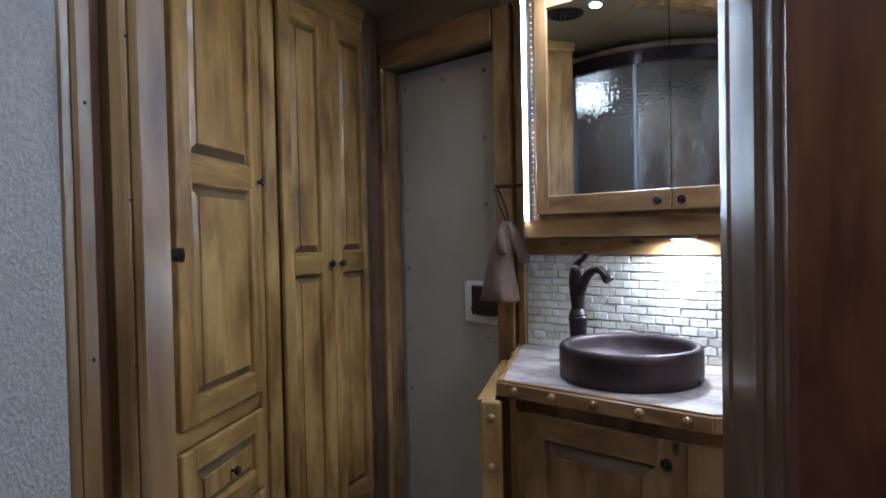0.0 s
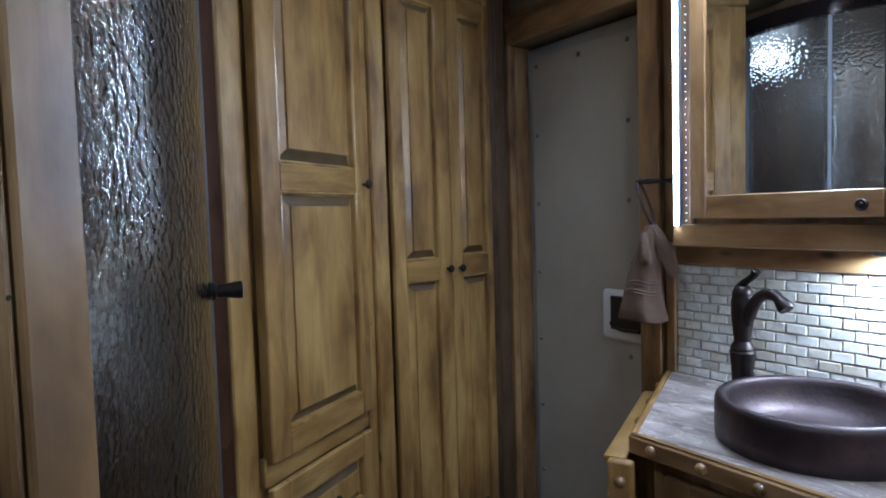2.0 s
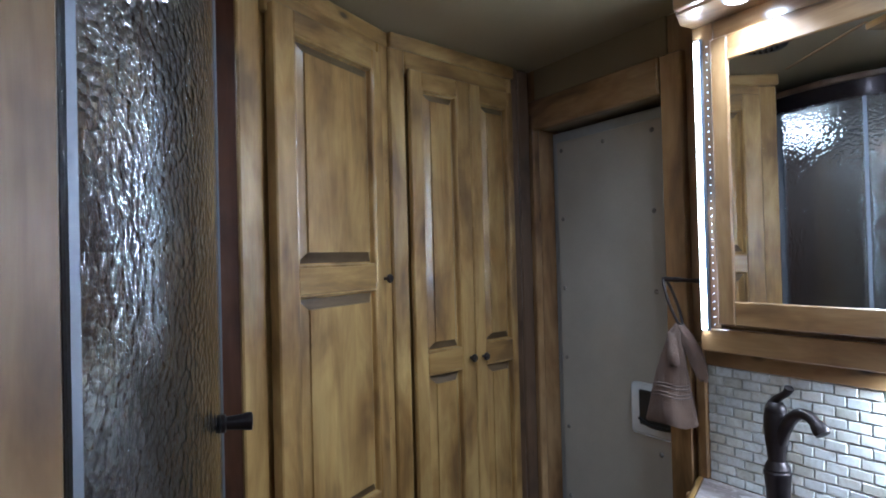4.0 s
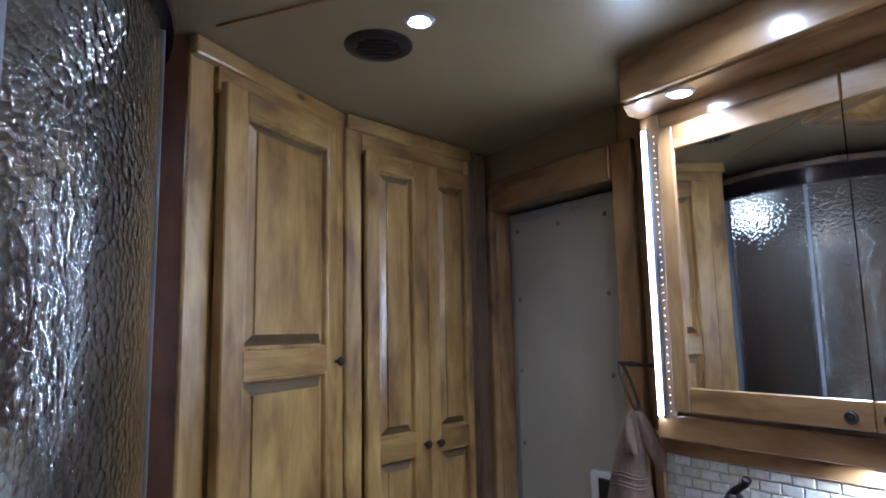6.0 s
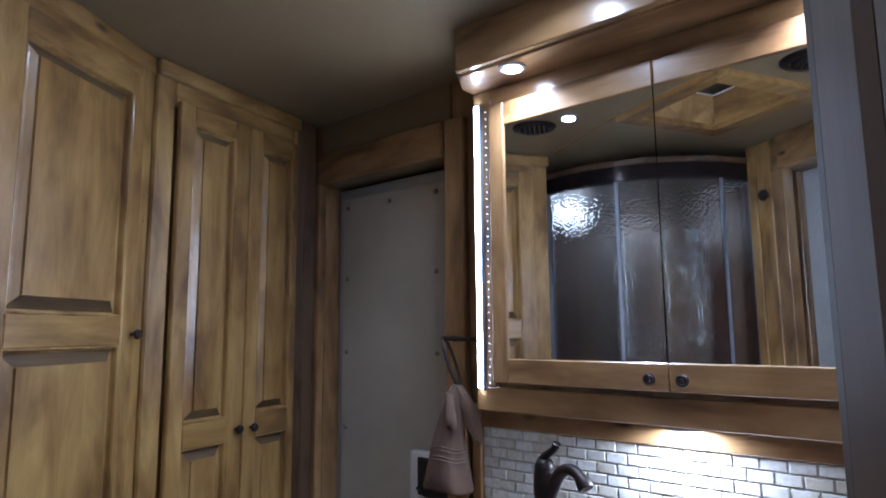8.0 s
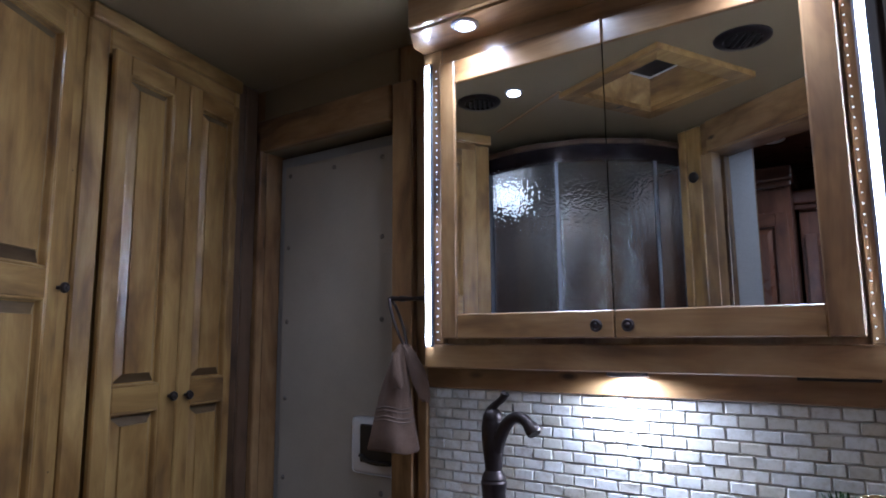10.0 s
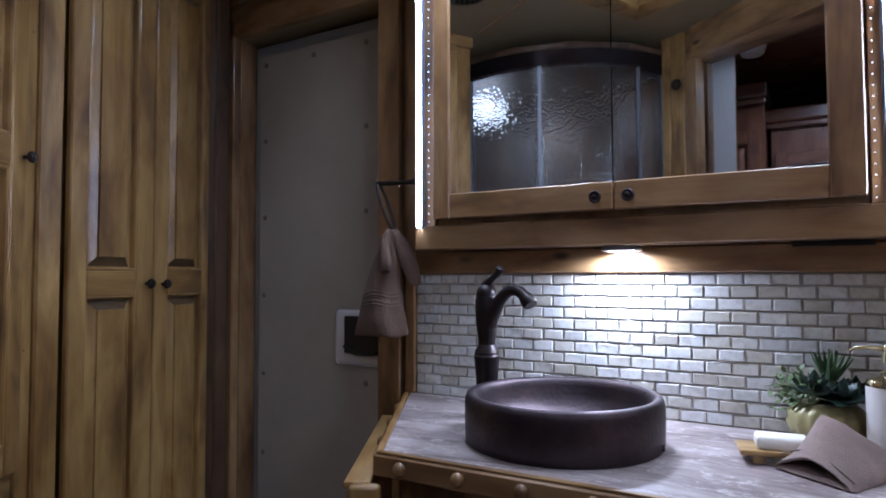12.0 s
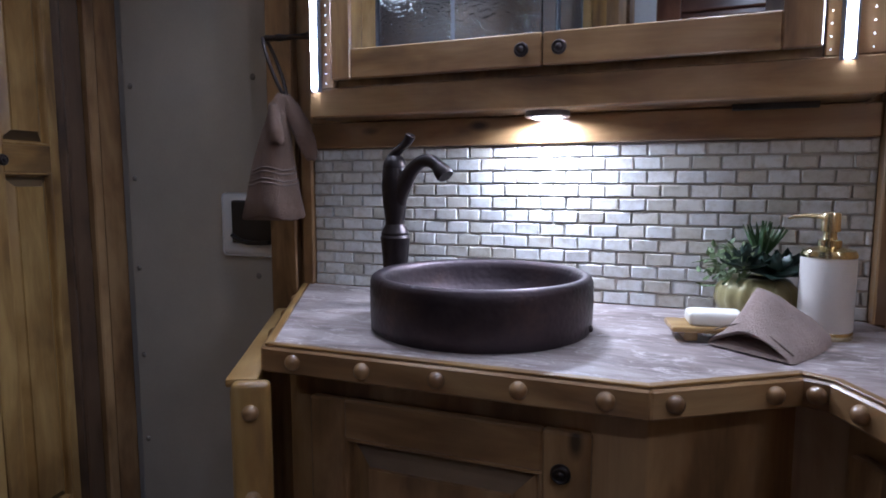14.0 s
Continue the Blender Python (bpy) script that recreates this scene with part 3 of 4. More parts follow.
solid("trim_ceiling_strip", box(0, d.length, -0.007, 0.007, CEIL - 0.005, CEIL, 0.002), WARM["x"], "thin alder strip along the ceiling joint", "ceiling trim", kind="structure", m=pose(strip_from.x, strip_from.y, 0, 0, 0, math.degrees(math.atan2(d.y, d.x))))

# ---- shower ----
CENTRE, RAD = Vector((-1.369, -0.019)), 0.615
A0, A1 = radians(111.5), radians(21.0)


def arc(f, r=RAD):
    a = A0 + (A1 - A0) * f
    return CENTRE.x + r * math.cos(a), CENTRE.y + r * math.sin(a)


def arc_block(f0, f1, r0, r1, z0, z1, n=16):
    pts = [arc(f0 + (f1 - f0) * k / n, r1) for k in range(n + 1)] + [arc(f1 - (f1 - f0) * k / n, r0) for k in range(n + 1)]
    if A1 < A0:
        pts = pts[::-1]
    bm = bmesh.new()
    lo = [bm.verts.new((x, y, z0)) for x, y in pts]
    hi = [bm.verts.new((x, y, z1)) for x, y in pts]
    m, k = n + 1, len(pts)
    for i in range(k):
        bm.faces.new((lo[i], lo[(i + 1) % k], hi[(i + 1) % k], hi[i]))
    for i in range(n):
        bm.faces.new((hi[i], hi[i + 1], hi[k - 2 - i], hi[k - 1 - i]))
        bm.faces.new((lo[i + 1], lo[i], lo[k - 1 - i], lo[k - 2 - i]))
    return bm


F1, F2 = 0.375, 0.812   # mullions along the arc
shower = thing("shower_enclosure", pose(0, 0, 0), "curved hammered-glass shower enclosure with dark bronze rail", "shower")
part("top_rail", arc_block(0, 1, RAD - 0.020, RAD + 0.026, 2.082, 2.145), RAIL, shower, "dark bronze curved rail", 40)
part("sill", arc_block(0, 1, RAD - 0.05, RAD + 0.05, 0.0, 0.16), SURROUND, shower, smooth=40)
part("bottom_rail", arc_block(0, 1, RAD - 0.012, RAD + 0.012, 0.161, 0.19), STEEL, shower, smooth=40)
part("fixed_pane", arc_block(0.01, F1, RAD - 0.012, RAD - 0.007, 0.19, 2.085), GLASS, shower, "hammered glass", 40)
door = part("sliding_door", arc_block(F1 - 0.02, F2 + 0.01, RAD + 0.003, RAD + 0.009, 0.19, 2.085), GLASS, shower, "hammered glass", 40)
part("fixed_pane", arc_block(F2, 0.99, RAD - 0.012, RAD - 0.007, 0.19, 2.085), GLASS, shower, "hammered glass", 40)
for pane in list(shower.children):
    if pane.name.startswith(("fixed_pane", "sliding_door")):
        pane.data.materials.append(GLASS_BACK)
        for face in pane.data.polygons:
            if face.normal.x * (face.center.x + 1.369) + face.normal.y * (face.center.y + 0.019) < -0.1:
                face.material_index = 1
for f in (F1, F2):
    part("mullion", arc_block(f - 0.0065, f + 0.0065, RAD + 0.001, RAD + 0.012, 0.19, 2.085, 2), STEEL, shower, "bluish aluminium edge strip")
part("wall_channel", arc_block(0.0, 0.02, RAD - 0.018, RAD + 0.014, 0.19, 2.085, 2), STEEL, shower)
part("wall_channel", arc_block(0.98, 1.0, RAD - 0.018, RAD + 0.014, 0.19, 2.085, 2), STEEL, shower)
hx, hy = arc(F1 + 0.046, RAD + 0.010)
handle = new("handle")
handle.parent = shower
handle.matrix_basis = pose(hx, hy, 1.25, -90, 0, math.degrees(A0 + (A1 - A0) * F1) - 90)
tagged(handle, "dark bronze door knob")
part("grip", lathe([(0.016, 0.0), (0.016, 0.006), (0.011, 0.009), (0.013, 0.03), (0.0155, 0.045), (0.015, 0.05), (0.009, 0.052)], 20), BRONZE, handle, smooth=40)
part("backplate", lathe([(0.016, -0.03), (0.016, -0.012), (0.012, -0.004)], 20), BRONZE, handle, smooth=40)
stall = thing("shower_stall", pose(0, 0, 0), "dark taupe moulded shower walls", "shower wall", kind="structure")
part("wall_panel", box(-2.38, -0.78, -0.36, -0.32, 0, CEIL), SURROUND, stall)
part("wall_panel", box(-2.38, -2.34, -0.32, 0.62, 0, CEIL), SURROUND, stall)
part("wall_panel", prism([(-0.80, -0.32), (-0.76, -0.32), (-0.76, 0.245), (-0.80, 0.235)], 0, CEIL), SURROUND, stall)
part("wall_panel", prism([(-2.34, 0.55), (-1.60, 0.55), (-1.514, 0.690), (-2.34, 0.690)], 0, CEIL), CHERRY["z"], stall, "dark red-brown wood cabinet side")
corners = [arc(k / 4, RAD + 0.040) for k in range(5)]
inside = [arc(k / 4, RAD + 0.012) for k in range(4, -1, -1)]
for (p, q), (u, v) in zip(zip(corners, corners[1:]), zip(inside[::-1], inside[::-1][1:])):
    part("header_trim", prism([p, u, v, q], 2.1465, 2.170, 0.003), JAMB, stall, "thin dark alder trim above the shower rail")
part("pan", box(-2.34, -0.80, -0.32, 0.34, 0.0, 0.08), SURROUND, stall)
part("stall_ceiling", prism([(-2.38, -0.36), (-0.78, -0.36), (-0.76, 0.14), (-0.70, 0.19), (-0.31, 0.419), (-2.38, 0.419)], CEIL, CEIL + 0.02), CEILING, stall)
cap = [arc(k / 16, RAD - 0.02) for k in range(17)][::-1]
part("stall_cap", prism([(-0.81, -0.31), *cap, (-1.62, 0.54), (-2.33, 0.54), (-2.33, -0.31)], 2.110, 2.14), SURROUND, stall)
dome = thing("shower_light", pose(-1.735, 0.08, 2.110, 180), "round surface-mounted shower light with a bright dome, lit", "ceiling light")
part("base", lathe([(0.075, 0), (0.075, 0.012), (0.068, 0.016)], 32), WHITE_PLASTIC, dome, "white base ring", 40)
part("lens", lathe([(0.064, 0.016), (0.062, 0.034), (0.048, 0.050), (0.026, 0.058), (0.004, 0.060)], 32), DOME, dome, "glowing white dome", 60)

# ---- tall corner cabinet ----
tall = thing("corner_cabinet", pose(-1.471, 0.702, 0, 0, 0, 121.05), "tall alder corner cabinet with a raised-panel door over drawers", "cabinet")
part("body", box(0.018, 0.60, 0.042, 0.30, 0.0, 2.16), WOOD["z"], tall)
part("face_stile", box(0.012, 0.086, 0.034, 0.058, 0.0, 2.175, 0.004), WOOD["z"], tall)
part("face_stile", box(0.556, 0.612, 0.017, 0.041, 0.0, 2.175, 0.004), WOOD["z"], tall)
part("face_rail", box(0.087, 0.555, 0.020, 0.041, 2.112, 2.175, 0.003), WOOD["x"], tall)
part("face_rail", box(0.087, 0.555, 0.020, 0.041, 0.728, 0.80, 0.003), WOOD["x"], tall)
part("face_rail", box(0.087, 0.555, 0.020, 0.041, 0.10, 0.21, 0.003), WOOD["x"], tall)
part("crown", box(0.010, 0.622, 0.012, 0.045, 2.172, CEIL - 0.001, 0.008, seg=2), WOOD["x"], tall)
panel_door(tall, "door", 0.094, 0.550, 0.786, 2.136, [(0.165, 0.502, 0.850, 1.437), (0.165, 0.502, 1.506, 2.078)], 0.0, thick=0.032, knobs=[(0.540, 1.464)], wide=0.036)
for z0, z1 in ((0.478, 0.728), (0.215, 0.465)):
    panel_door(tall, "drawer", 0.090, 0.546, z0, z1, [(0.152, 0.494, z0 + 0.060, z1 - 0.060)], 0.0, knobs=[(0.328, (z0 + z1) / 2)], wide=0.034)

for x, z in ((0.588, 1.76), (0.582, 1.04)):
    part("nail_hole", lathe([(0.0022, 0), (0.0018, 0.0006)], 8), DARK_VOID, tall, "small dark nail hole", m=pose(x, 0.0172, z, 90, 0, 0))

# ---- wardrobe ----
robe = thing("wardrobe", pose(-1.765, 1.20, 0, 0, 0, 102.2), "built-in alder wardrobe with two narrow raised-panel doors", "wardrobe")
part("body", box(0.03, 0.615, 0.042, 0.40, 0.0, 2.16), WOOD["z"], robe)
part("face_stile", box(0.018, 0.082, 0.018, 0.043, 0.0, 2.175, 0.005), WOOD["z"], robe)
part("face_stile", box(0.572, 0.622, 0.018, 0.043, 0.0, 2.175, 0.004), WOOD["z"], robe)
part("face_rail", box(0.083, 0.571, 0.021, 0.043, 2.10, 2.175, 0.003), WOOD["x"], robe)
part("face_rail", box(0.083, 0.571, 0.021, 0.043, 0.10, 0.235, 0.003), WOOD["x"], robe)
part("crown", box(0.018, 0.60, 0.006, 0.045, 2.172, CEIL - 0.001, 0.008, seg=2), WOOD["x"], robe)
panel_door(robe, "door", 0.086, 0.351, 0.225, 2.115, [(0.137, 0.291, 0.29, 1.153), (0.137, 0.291, 1.219, 2.058)], 0.0, knobs=[(0.325, 1.184)], wide=0.033)
panel_door(robe, "door", 0.355, 0.578, 0.225, 2.115, [(0.406, 0.549, 0.29, 1.153), (0.406, 0.549, 1.222, 2.058)], 0.0, knobs=[(0.385, 1.182)], wide=0.032)

# ---- washstand ----
TOP = 0.89
FRONT = [(-0.945, 1.38), (-0.404, 1.386), (-0.226, 1.512), (-0.186, 1.492), (0.03, 1.02)]
vanity = thing("washstand_cabinet", pose(0, 0, 0), "alder washstand cabinet with a raised-panel door", "cabinet")
part("body", prism([(-1.20, 1.88), (-0.935, 1.425), (-0.405, 1.425), (-0.225, 1.535), (-0.165, 1.525), (0.06, 1.05), (0.20, 1.20), (-0.075, 1.88)], 0.0, 0.845), WARM["z"], vanity)
panel_door(vanity, "door", -0.898, -0.472, 0.14, 0.806, [(-0.838, -0.536, 0.20, 0.746)], 1.405, woods=WARM, knobs=[(-0.507, 0.758)], wide=0.040)
run = new("side_door")
run.parent = vanity
run.matrix_basis = pose(-0.165, 1.525, 0, 0, 0, -64.7)
part("stile", box(0.030, 0.085, -0.020, -0.001, 0.14, 0.80, 0.003), WARM["z"], run)
part("stile", box(0.395, 0.450, -0.020, -0.001, 0.14, 0.80, 0.003), WARM["z"], run)
part("rail", box(0.085, 0.395, -0.0195, -0.001, 0.74, 0.80, 0.003), WARM["x"], run)
part("rail", box(0.085, 0.395, -0.0195, -0.001, 0.14, 0.20, 0.003), WARM["x"], run)
part("panel", raised_panel(0.085, 0.395, 0.20, 0.74, -0.019, 0.05), WARM["z"], run).data.materials.append(BEVEL_WARM)
part("plinth", box(-0.90, -0.42, 1.418, 1.426, 0.0, 0.12, 0.002), WARM["x"], vanity)

counter = thing("worktop", pose(0, 0, 0), "weathered whitewashed laminate worktop with a studded wooden edge", "countertop")
part("top", prism([(-1.212, 1.879)] + FRONT + [(0.20, 1.20), (-0.078, 1.879)], 0.868, TOP, 0.002), LAMINATE, counter)


def edge_run(p, q, studs, before=0.0, after=0.0, h0=0.849, h1=0.889):
    p, q = Vector(p), Vector(q)
    d = q - p
    run = new("edge_board")
    run.parent = counter
    run.matrix_basis = pose(p.x, p.y, 0, 0, 0, math.degrees(math.atan2(d.y, d.x)))
    part("board", box(-before, d.length + after, -0.016, 0.004, h0, h1 - 0.002, 0.003), WARM["x"], run)
    part("bead", box(-before * 0.6, d.length + after * 0.6, -0.010, 0.002, h1 - 0.0015, h1 + 0.0025, 0.001), WOOD["x"], run, "thin pale edge bead")
    for s in studs:
        part("stud", lathe([(0.0118, 0), (0.0120, 0.003), (0.0105, 0.0075), (0.0065, 0.0108), (0.002, 0.0120)], 18), WARM["z"], run, "round wooden stud", 40, pose(s, -0.016, (h0 + h1) / 2, 90))


edge_run(FRONT[0], FRONT[1], (0.048, 0.162, 0.274, 0.386, 0.494), 0.0092, 0.0046)
edge_run(FRONT[1], FRONT[2], (0.026, 0.166), 0.0046, 0.0)
edge_run(FRONT[2], FRONT[3], (0.026,))
edge_run(FRONT[3], FRONT[4], (0.062, 0.19, 0.32, 0.44))
edge_run((-1.212, 1.87), (-0.945, 1.38), (0.10, 0.26, 0.42), 0.0, 0.0092)

# low studded side panel beside the washstand
side = thing("side_panel", pose(-0.962, 1.334, 0, 0, 0, 118.5), "narrow alder side panel with rounded studded edge", "panel")
part("board", box(0.0, 0.52, 0.0, 0.022, 0.0, 0.832, 0.006, seg=2), WOOD["z"], side, smooth=40)
part("front_post", box(-0.022, 0.0, -0.040, 0.016, 0.0, 0.846, 0.009, seg=3), WOOD["z"], side, smooth=40)
part("cap", box(0.0, 0.52, -0.020, 0.028, 0.832, 0.846, 0.005, seg=2), WOOD["x"], side, smooth=40)
for z in (0.802, 0.672, 0.542, 0.412):
    part("stud", lathe([(0.0118, 0), (0.0120, 0.003), (0.0105, 0.0075), (0.0065, 0.0108), (0.002, 0.0120)], 18), WARM["z"], side, "round wooden stud", 40, pose(-0.022, -0.012, z, 0, -90, 0))

# basin
basin = thing("vessel_sink", pose(-0.689, 1.607, TOP), "round hammered dark copper vessel sink", "sink")
prof = [(0.180, 0.0), (0.184, 0.005), (0.1855, 0.030), (0.1855, 0.068), (0.1850, 0.080), (0.1820, 0.0875), (0.1760, 0.0915), (0.1690, 0.0905), (0.1640, 0.0850), (0.1615, 0.075), (0.1580, 0.058), (0.146, 0.032), (0.116, 0.015), (0.06, 0.009), (0.022, 0.007)]
part("bowl", lathe(prof, 72), COPPER, basin, smooth=50)
part("drain", lathe([(0.021, 0.006), (0.021, 0.011), (0.012, 0.012)], 24), BRONZE, basin, "dark drain", 40)
part("overflow_rivet", lathe([(0.006, 0), (0.005, 0.004), (0.002, 0.005)], 12), BRONZE, basin, m=pose(0.184, -0.01, 0.012, 0, 90, 0))

# tap
tap = thing("faucet", pose(-0.900, 1.712, TOP), "tall oil-rubbed bronze single-lever vessel faucet", "faucet")
part("base", lathe([(0.028, 0), (0.028, 0.006), (0.022, 0.014), (0.0225, 0.05), (0.0255, 0.10), (0.0275, 0.122), (0.0285, 0.130)], 28), BRONZE, tap, smooth=50)
part("collar", lathe([(0.0285, 0.130), (0.0290, 0.134), (0.0265, 0.139), (0.0270, 0.143), (0.0240, 0.150), (0.0185, 0.160)], 28), BRONZE, tap, smooth=30)
part("column", lathe([(0.0185, 0.158), (0.0195, 0.172), (0.0235, 0.205), (0.0255, 0.235), (0.0250, 0.255), (0.0225, 0.268)], 28), BRONZE, tap, smooth=50)
part("cap", lathe([(0.0225, 0.268), (0.0230, 0.271), (0.0210, 0.280), (0.0155, 0.290), (0.006, 0.294)], 28), BRONZE, tap, smooth=40)
sp = smooth_path([(0.006, -0.002, 0.200), (0.022, -0.007, 0.232), (0.042, -0.013, 0.262), (0.066, -0.020, 0.279), (0.090, -0.028, 0.279), (0.108, -0.034, 0.266)], 5)
part("spout", tube(sp, [0.0165 - 0.0045 * min(1.0, 1.6 * k / (len(sp) - 1)) for k in range(len(sp))], 18), BRONZE, tap, smooth=50)
part("spout_tip", tube([(0.104, -0.0330, 0.270), (0.110, -0.035, 0.264), (0.118, -0.0375, 0.256), (0.122, -0.0390, 0.251)], [0.0125, 0.0150, 0.0165, 0.0145], 18), BRONZE, tap, smooth=40)
lv = smooth_path([(-0.004, 0.0, 0.286), (0.006, -0.003, 0.298), (0.020, -0.007, 0.308), (0.033, -0.010, 0.318), (0.041, -0.012, 0.331)], 4)
part("lever", tube(lv, [0.0125 - 0.0045 * math.sin(math.pi * 0.9 * k / (len(lv) - 1)) if k < len(lv) - 1 else 0.007 for k in range(len(lv))], 14), BRONZE, tap, smooth=50)

# ---- mirror cabinet ----
MF = 1.761
cabinet = thing("mirror_cabinet", pose(0, 0, 0), "alder medicine cabinet with two mirrored doors and LED strips", "cabinet")
part("body", box(-1.118, -0.098, MF + 0.018, BACK, 1.278, 2.098), WARM["z"], cabinet)
part("face_stile", box(-1.122, -1.062, MF, MF + 0.019, 1.325, 2.098, 0.002), WARM["z"], cabinet)
part("face_stile", box(-0.182, -0.098, MF, MF + 0.019, 1.325, 2.098, 0.002), WARM["z"], cabinet)
part("face_rail", box(-1.122, -0.098, MF - 0.001, MF + 0.019, 1.266, 1.325, 0.003), WARM["x"], cabinet)
part("face_rail", box(-1.061, -0.183, MF, MF + 0.019, 2.046, 2.098, 0.002), WARM["x"], cabinet)
part("bottom", box(-1.116, -0.10, MF + 0.02, BACK - 0.001, 1.266, 1.277, 0.002), WARM["x"], cabinet)
# solid dark bar in place of the darkness of a narrow gap
part("vent_slot", box(-0.305, -0.172, 1.832, 1.846, 1.2560, 1.2662, 0.001), DARK_VOID, cabinet, "dark bar standing in for a slot under the cabinet")


def mirror_door(x0, x1, open_side, kx):
    """A mirrored door framed on three sides; the panes meet without a stile."""
    dr = new("door")
    dr.parent = cabinet
    y0, y1 = MF - 0.020, MF - 0.001
    z0, z1 = 1.338, 2.048
    mz0, mz1 = 1.397, 1.985
    if open_side == "right":
        part("stile", box(x0, x0 + 0.046, y0, y1, z0, z1, 0.003), WARM["z"], dr)
        a, b = x0 + 0.046, x1
    else:
        part("stile", box(x1 - 0.056, x1, y0, y1, z0, z1, 0.003), WARM["z"], dr)
        a, b = x0, x1 - 0.056
    part("rail", box(a, b, y0 + 0.0006, y1, z0, mz0, 0.003), WARM["x"], dr)
    part("rail", box(a, b, y0 + 0.0006, y1, mz1, z1, 0.003), WARM["x"], dr)
    part("pane", box(a - 0.004, b, y0 + 0.006, y1 - 0.004, mz0 - 0.004, mz1 + 0.004), MIRROR, dr, "silvered mirror pane")
    knob(dr, kx, y0, 1.364)


mirror_door(-1.058, -0.6225, "right", -0.655)
mirror_door(-0.6210, -0.187, "left", -0.588)

for x, y, turn, glints in ((-1.1035, MF, 0, (0.024,)), (-0.1500, MF, 0, (-0.0245, 0.032)), (0.226, 1.148, -66.7, (0.024,))):
    led = thing("led_strip", pose(x, y, 0, 0, 0, turn), "vertical white LED light strip on the cabinet edge, lit", "led strip", "led strips beside the mirror")
    channel = box(-0.0125, 0.0125, -0.002, 0.0, 1.318, 2.064, 0.0005)
    for a, b in ((-0.0084, -0.0066), (0.0066, 0.0084)):
        box(a, b, -0.0088, -0.0018, 1.318, 2.064, 0.0004, channel)
    part("channel", channel, STEEL, led, "thin aluminium channel")
    part("diffuser", box(-0.0063, 0.0063, -0.0105, -0.0022, 1.323, 2.058), LED, led, "glowing white diffuser")
    # small glowing specks imitate the diodes' reflections in the varnished wood
    for dx in glints:
        for k in range(37):
            part("dot", box(-0.0009, 0.0009, -0.0015, -0.0002, -0.0009, 0.0009), LED_GLINT, led, m=pose(dx, 0, 1.335 + 0.0196 * k))

solid("trim_valance", box(-1.19, -0.073, 1.868, BACK + 0.004, 1.207, 1.265, 0.003), WARM["x"], "dark alder strip above the tiles", "trim", kind="structure")
solid("trim_tile_end", box(-1.222, -1.192, 1.868, BACK + 0.004, TOP, 1.266, 0.003), WARM["z"], "upright alder strip beside the tiles", "trim", kind="structure")
solid("trim_tile_end_right", box(-0.073, -0.05, 1.845, BACK + 0.004, TOP, 2.1, 0.003), WARM["z"], "upright alder strip beside the tiles", "trim", kind="structure")

soffit = thing("soffit", pose(0, 0, 0), "alder light soffit above the mirror cabinet", "soffit", kind="structure")
part("fascia", box(-1.074, 0.05, 1.626, 1.646, 2.105, CEIL - 0.001, 0.003), WARM["x"], soffit)
part("underside", box(-1.074, 0.05, 1.646, 1.884, 2.099, 2.112, 0.002), WARM["x"], soffit)
part("end", prism([(-1.120, 1.715), (-1.076, 1.640), (-1.072, 1.646), (-1.072, 1.884), (-1.120, 1.884)], 2.10, CEIL - 0.001), WARM["z"], soffit)
downlight("soffit_light", -0.940, 1.682, 2.099, PUCK_WATTS * 0.95, "small round recessed soffit light, lit", "soffit lights", 0.034)
downlight("soffit_light", -0.300, 1.682, 2.099, PUCK_WATTS * 0.95, "small round recessed soffit light, lit", "soffit lights", 0.034)
downlight("under_cabinet_light", -0.630, 1.832, 1.266, PUCK_WATTS * 1.5, "small round light under the cabinet, lit", radius=0.044, spread=172, drop=0.006)

# ---- towel on its hook ----
hook = thing("towel_ring", pose(-1.122, 1.790, 1.443), "dark bronze towel ring on the cabinet side", "towel ring")
part("rosette", lathe([(0.021, 0), (0.020, 0.005), (0.012, 0.010), (0.009, 0.020)], 20), BRONZE, hook, smooth=40, m=pose(0, 0, 0, 0, -90, 0))
part("arm", tube([(-0.006, 0, 0), (-0.04, 0, 0.0), (-0.075, 0, 0.001), (-0.095, 0, 0.002), (-0.105, 0, 0.002), (-0.128, 0, 0.003), (-0.139, 0, 0.003)], [0.0075, 0.0055, 0.0055, 0.0085, 0.006, 0.0075, 0.005], 14), BRONZE, hook, smooth=50)
ring = [(-0.108 - 0.026 * math.cos(a), 0.016 * math.sin(a), -0.060 + 0.064 * math.cos(a)) for a in [2 * math.pi * k / 28 for k in range(29)]]
part("loop", tube(ring, 0.0042, 8), BRONZE, hook, smooth=60)


def draped(rings, seg=40, folds=5, depth=0.16, seed=3):
    """A hanging cloth: rings of (x, y, z, half width, half depth)."""
    bm = bmesh.new()
    rows = []
    for k, (x, y, z, w, dd) in enumerate(rings):
        ring = []
        for i in range(seg):
            a = 2 * math.pi * i / seg
            f = 1 + depth * math.sin(folds * a + 7.0 * z) + 0.06 * noise.noise((3 * math.cos(a) + seed, 3 * math.sin(a), z * 9))
            ring.append(bm.verts.new((x + w * f * math.cos(a), y + dd * f * math.sin(a), z + 0.004 * math.sin(3 * a))))
        rows.append(ring)
    for a, b in zip(rows, rows[1:]):
        for i in range(seg):
            bm.faces.new((a[i], a[(i + 1) % seg], b[(i + 1) % seg], b[i]))
    bm.faces.new(rows[0])
    bm.faces.new(rows[-1][::-1])
    return bm


towel = thing("hand_towel", pose(-1.240, 1.785, 1.050), "taupe terry hand towel gathered through the ring", "towel")
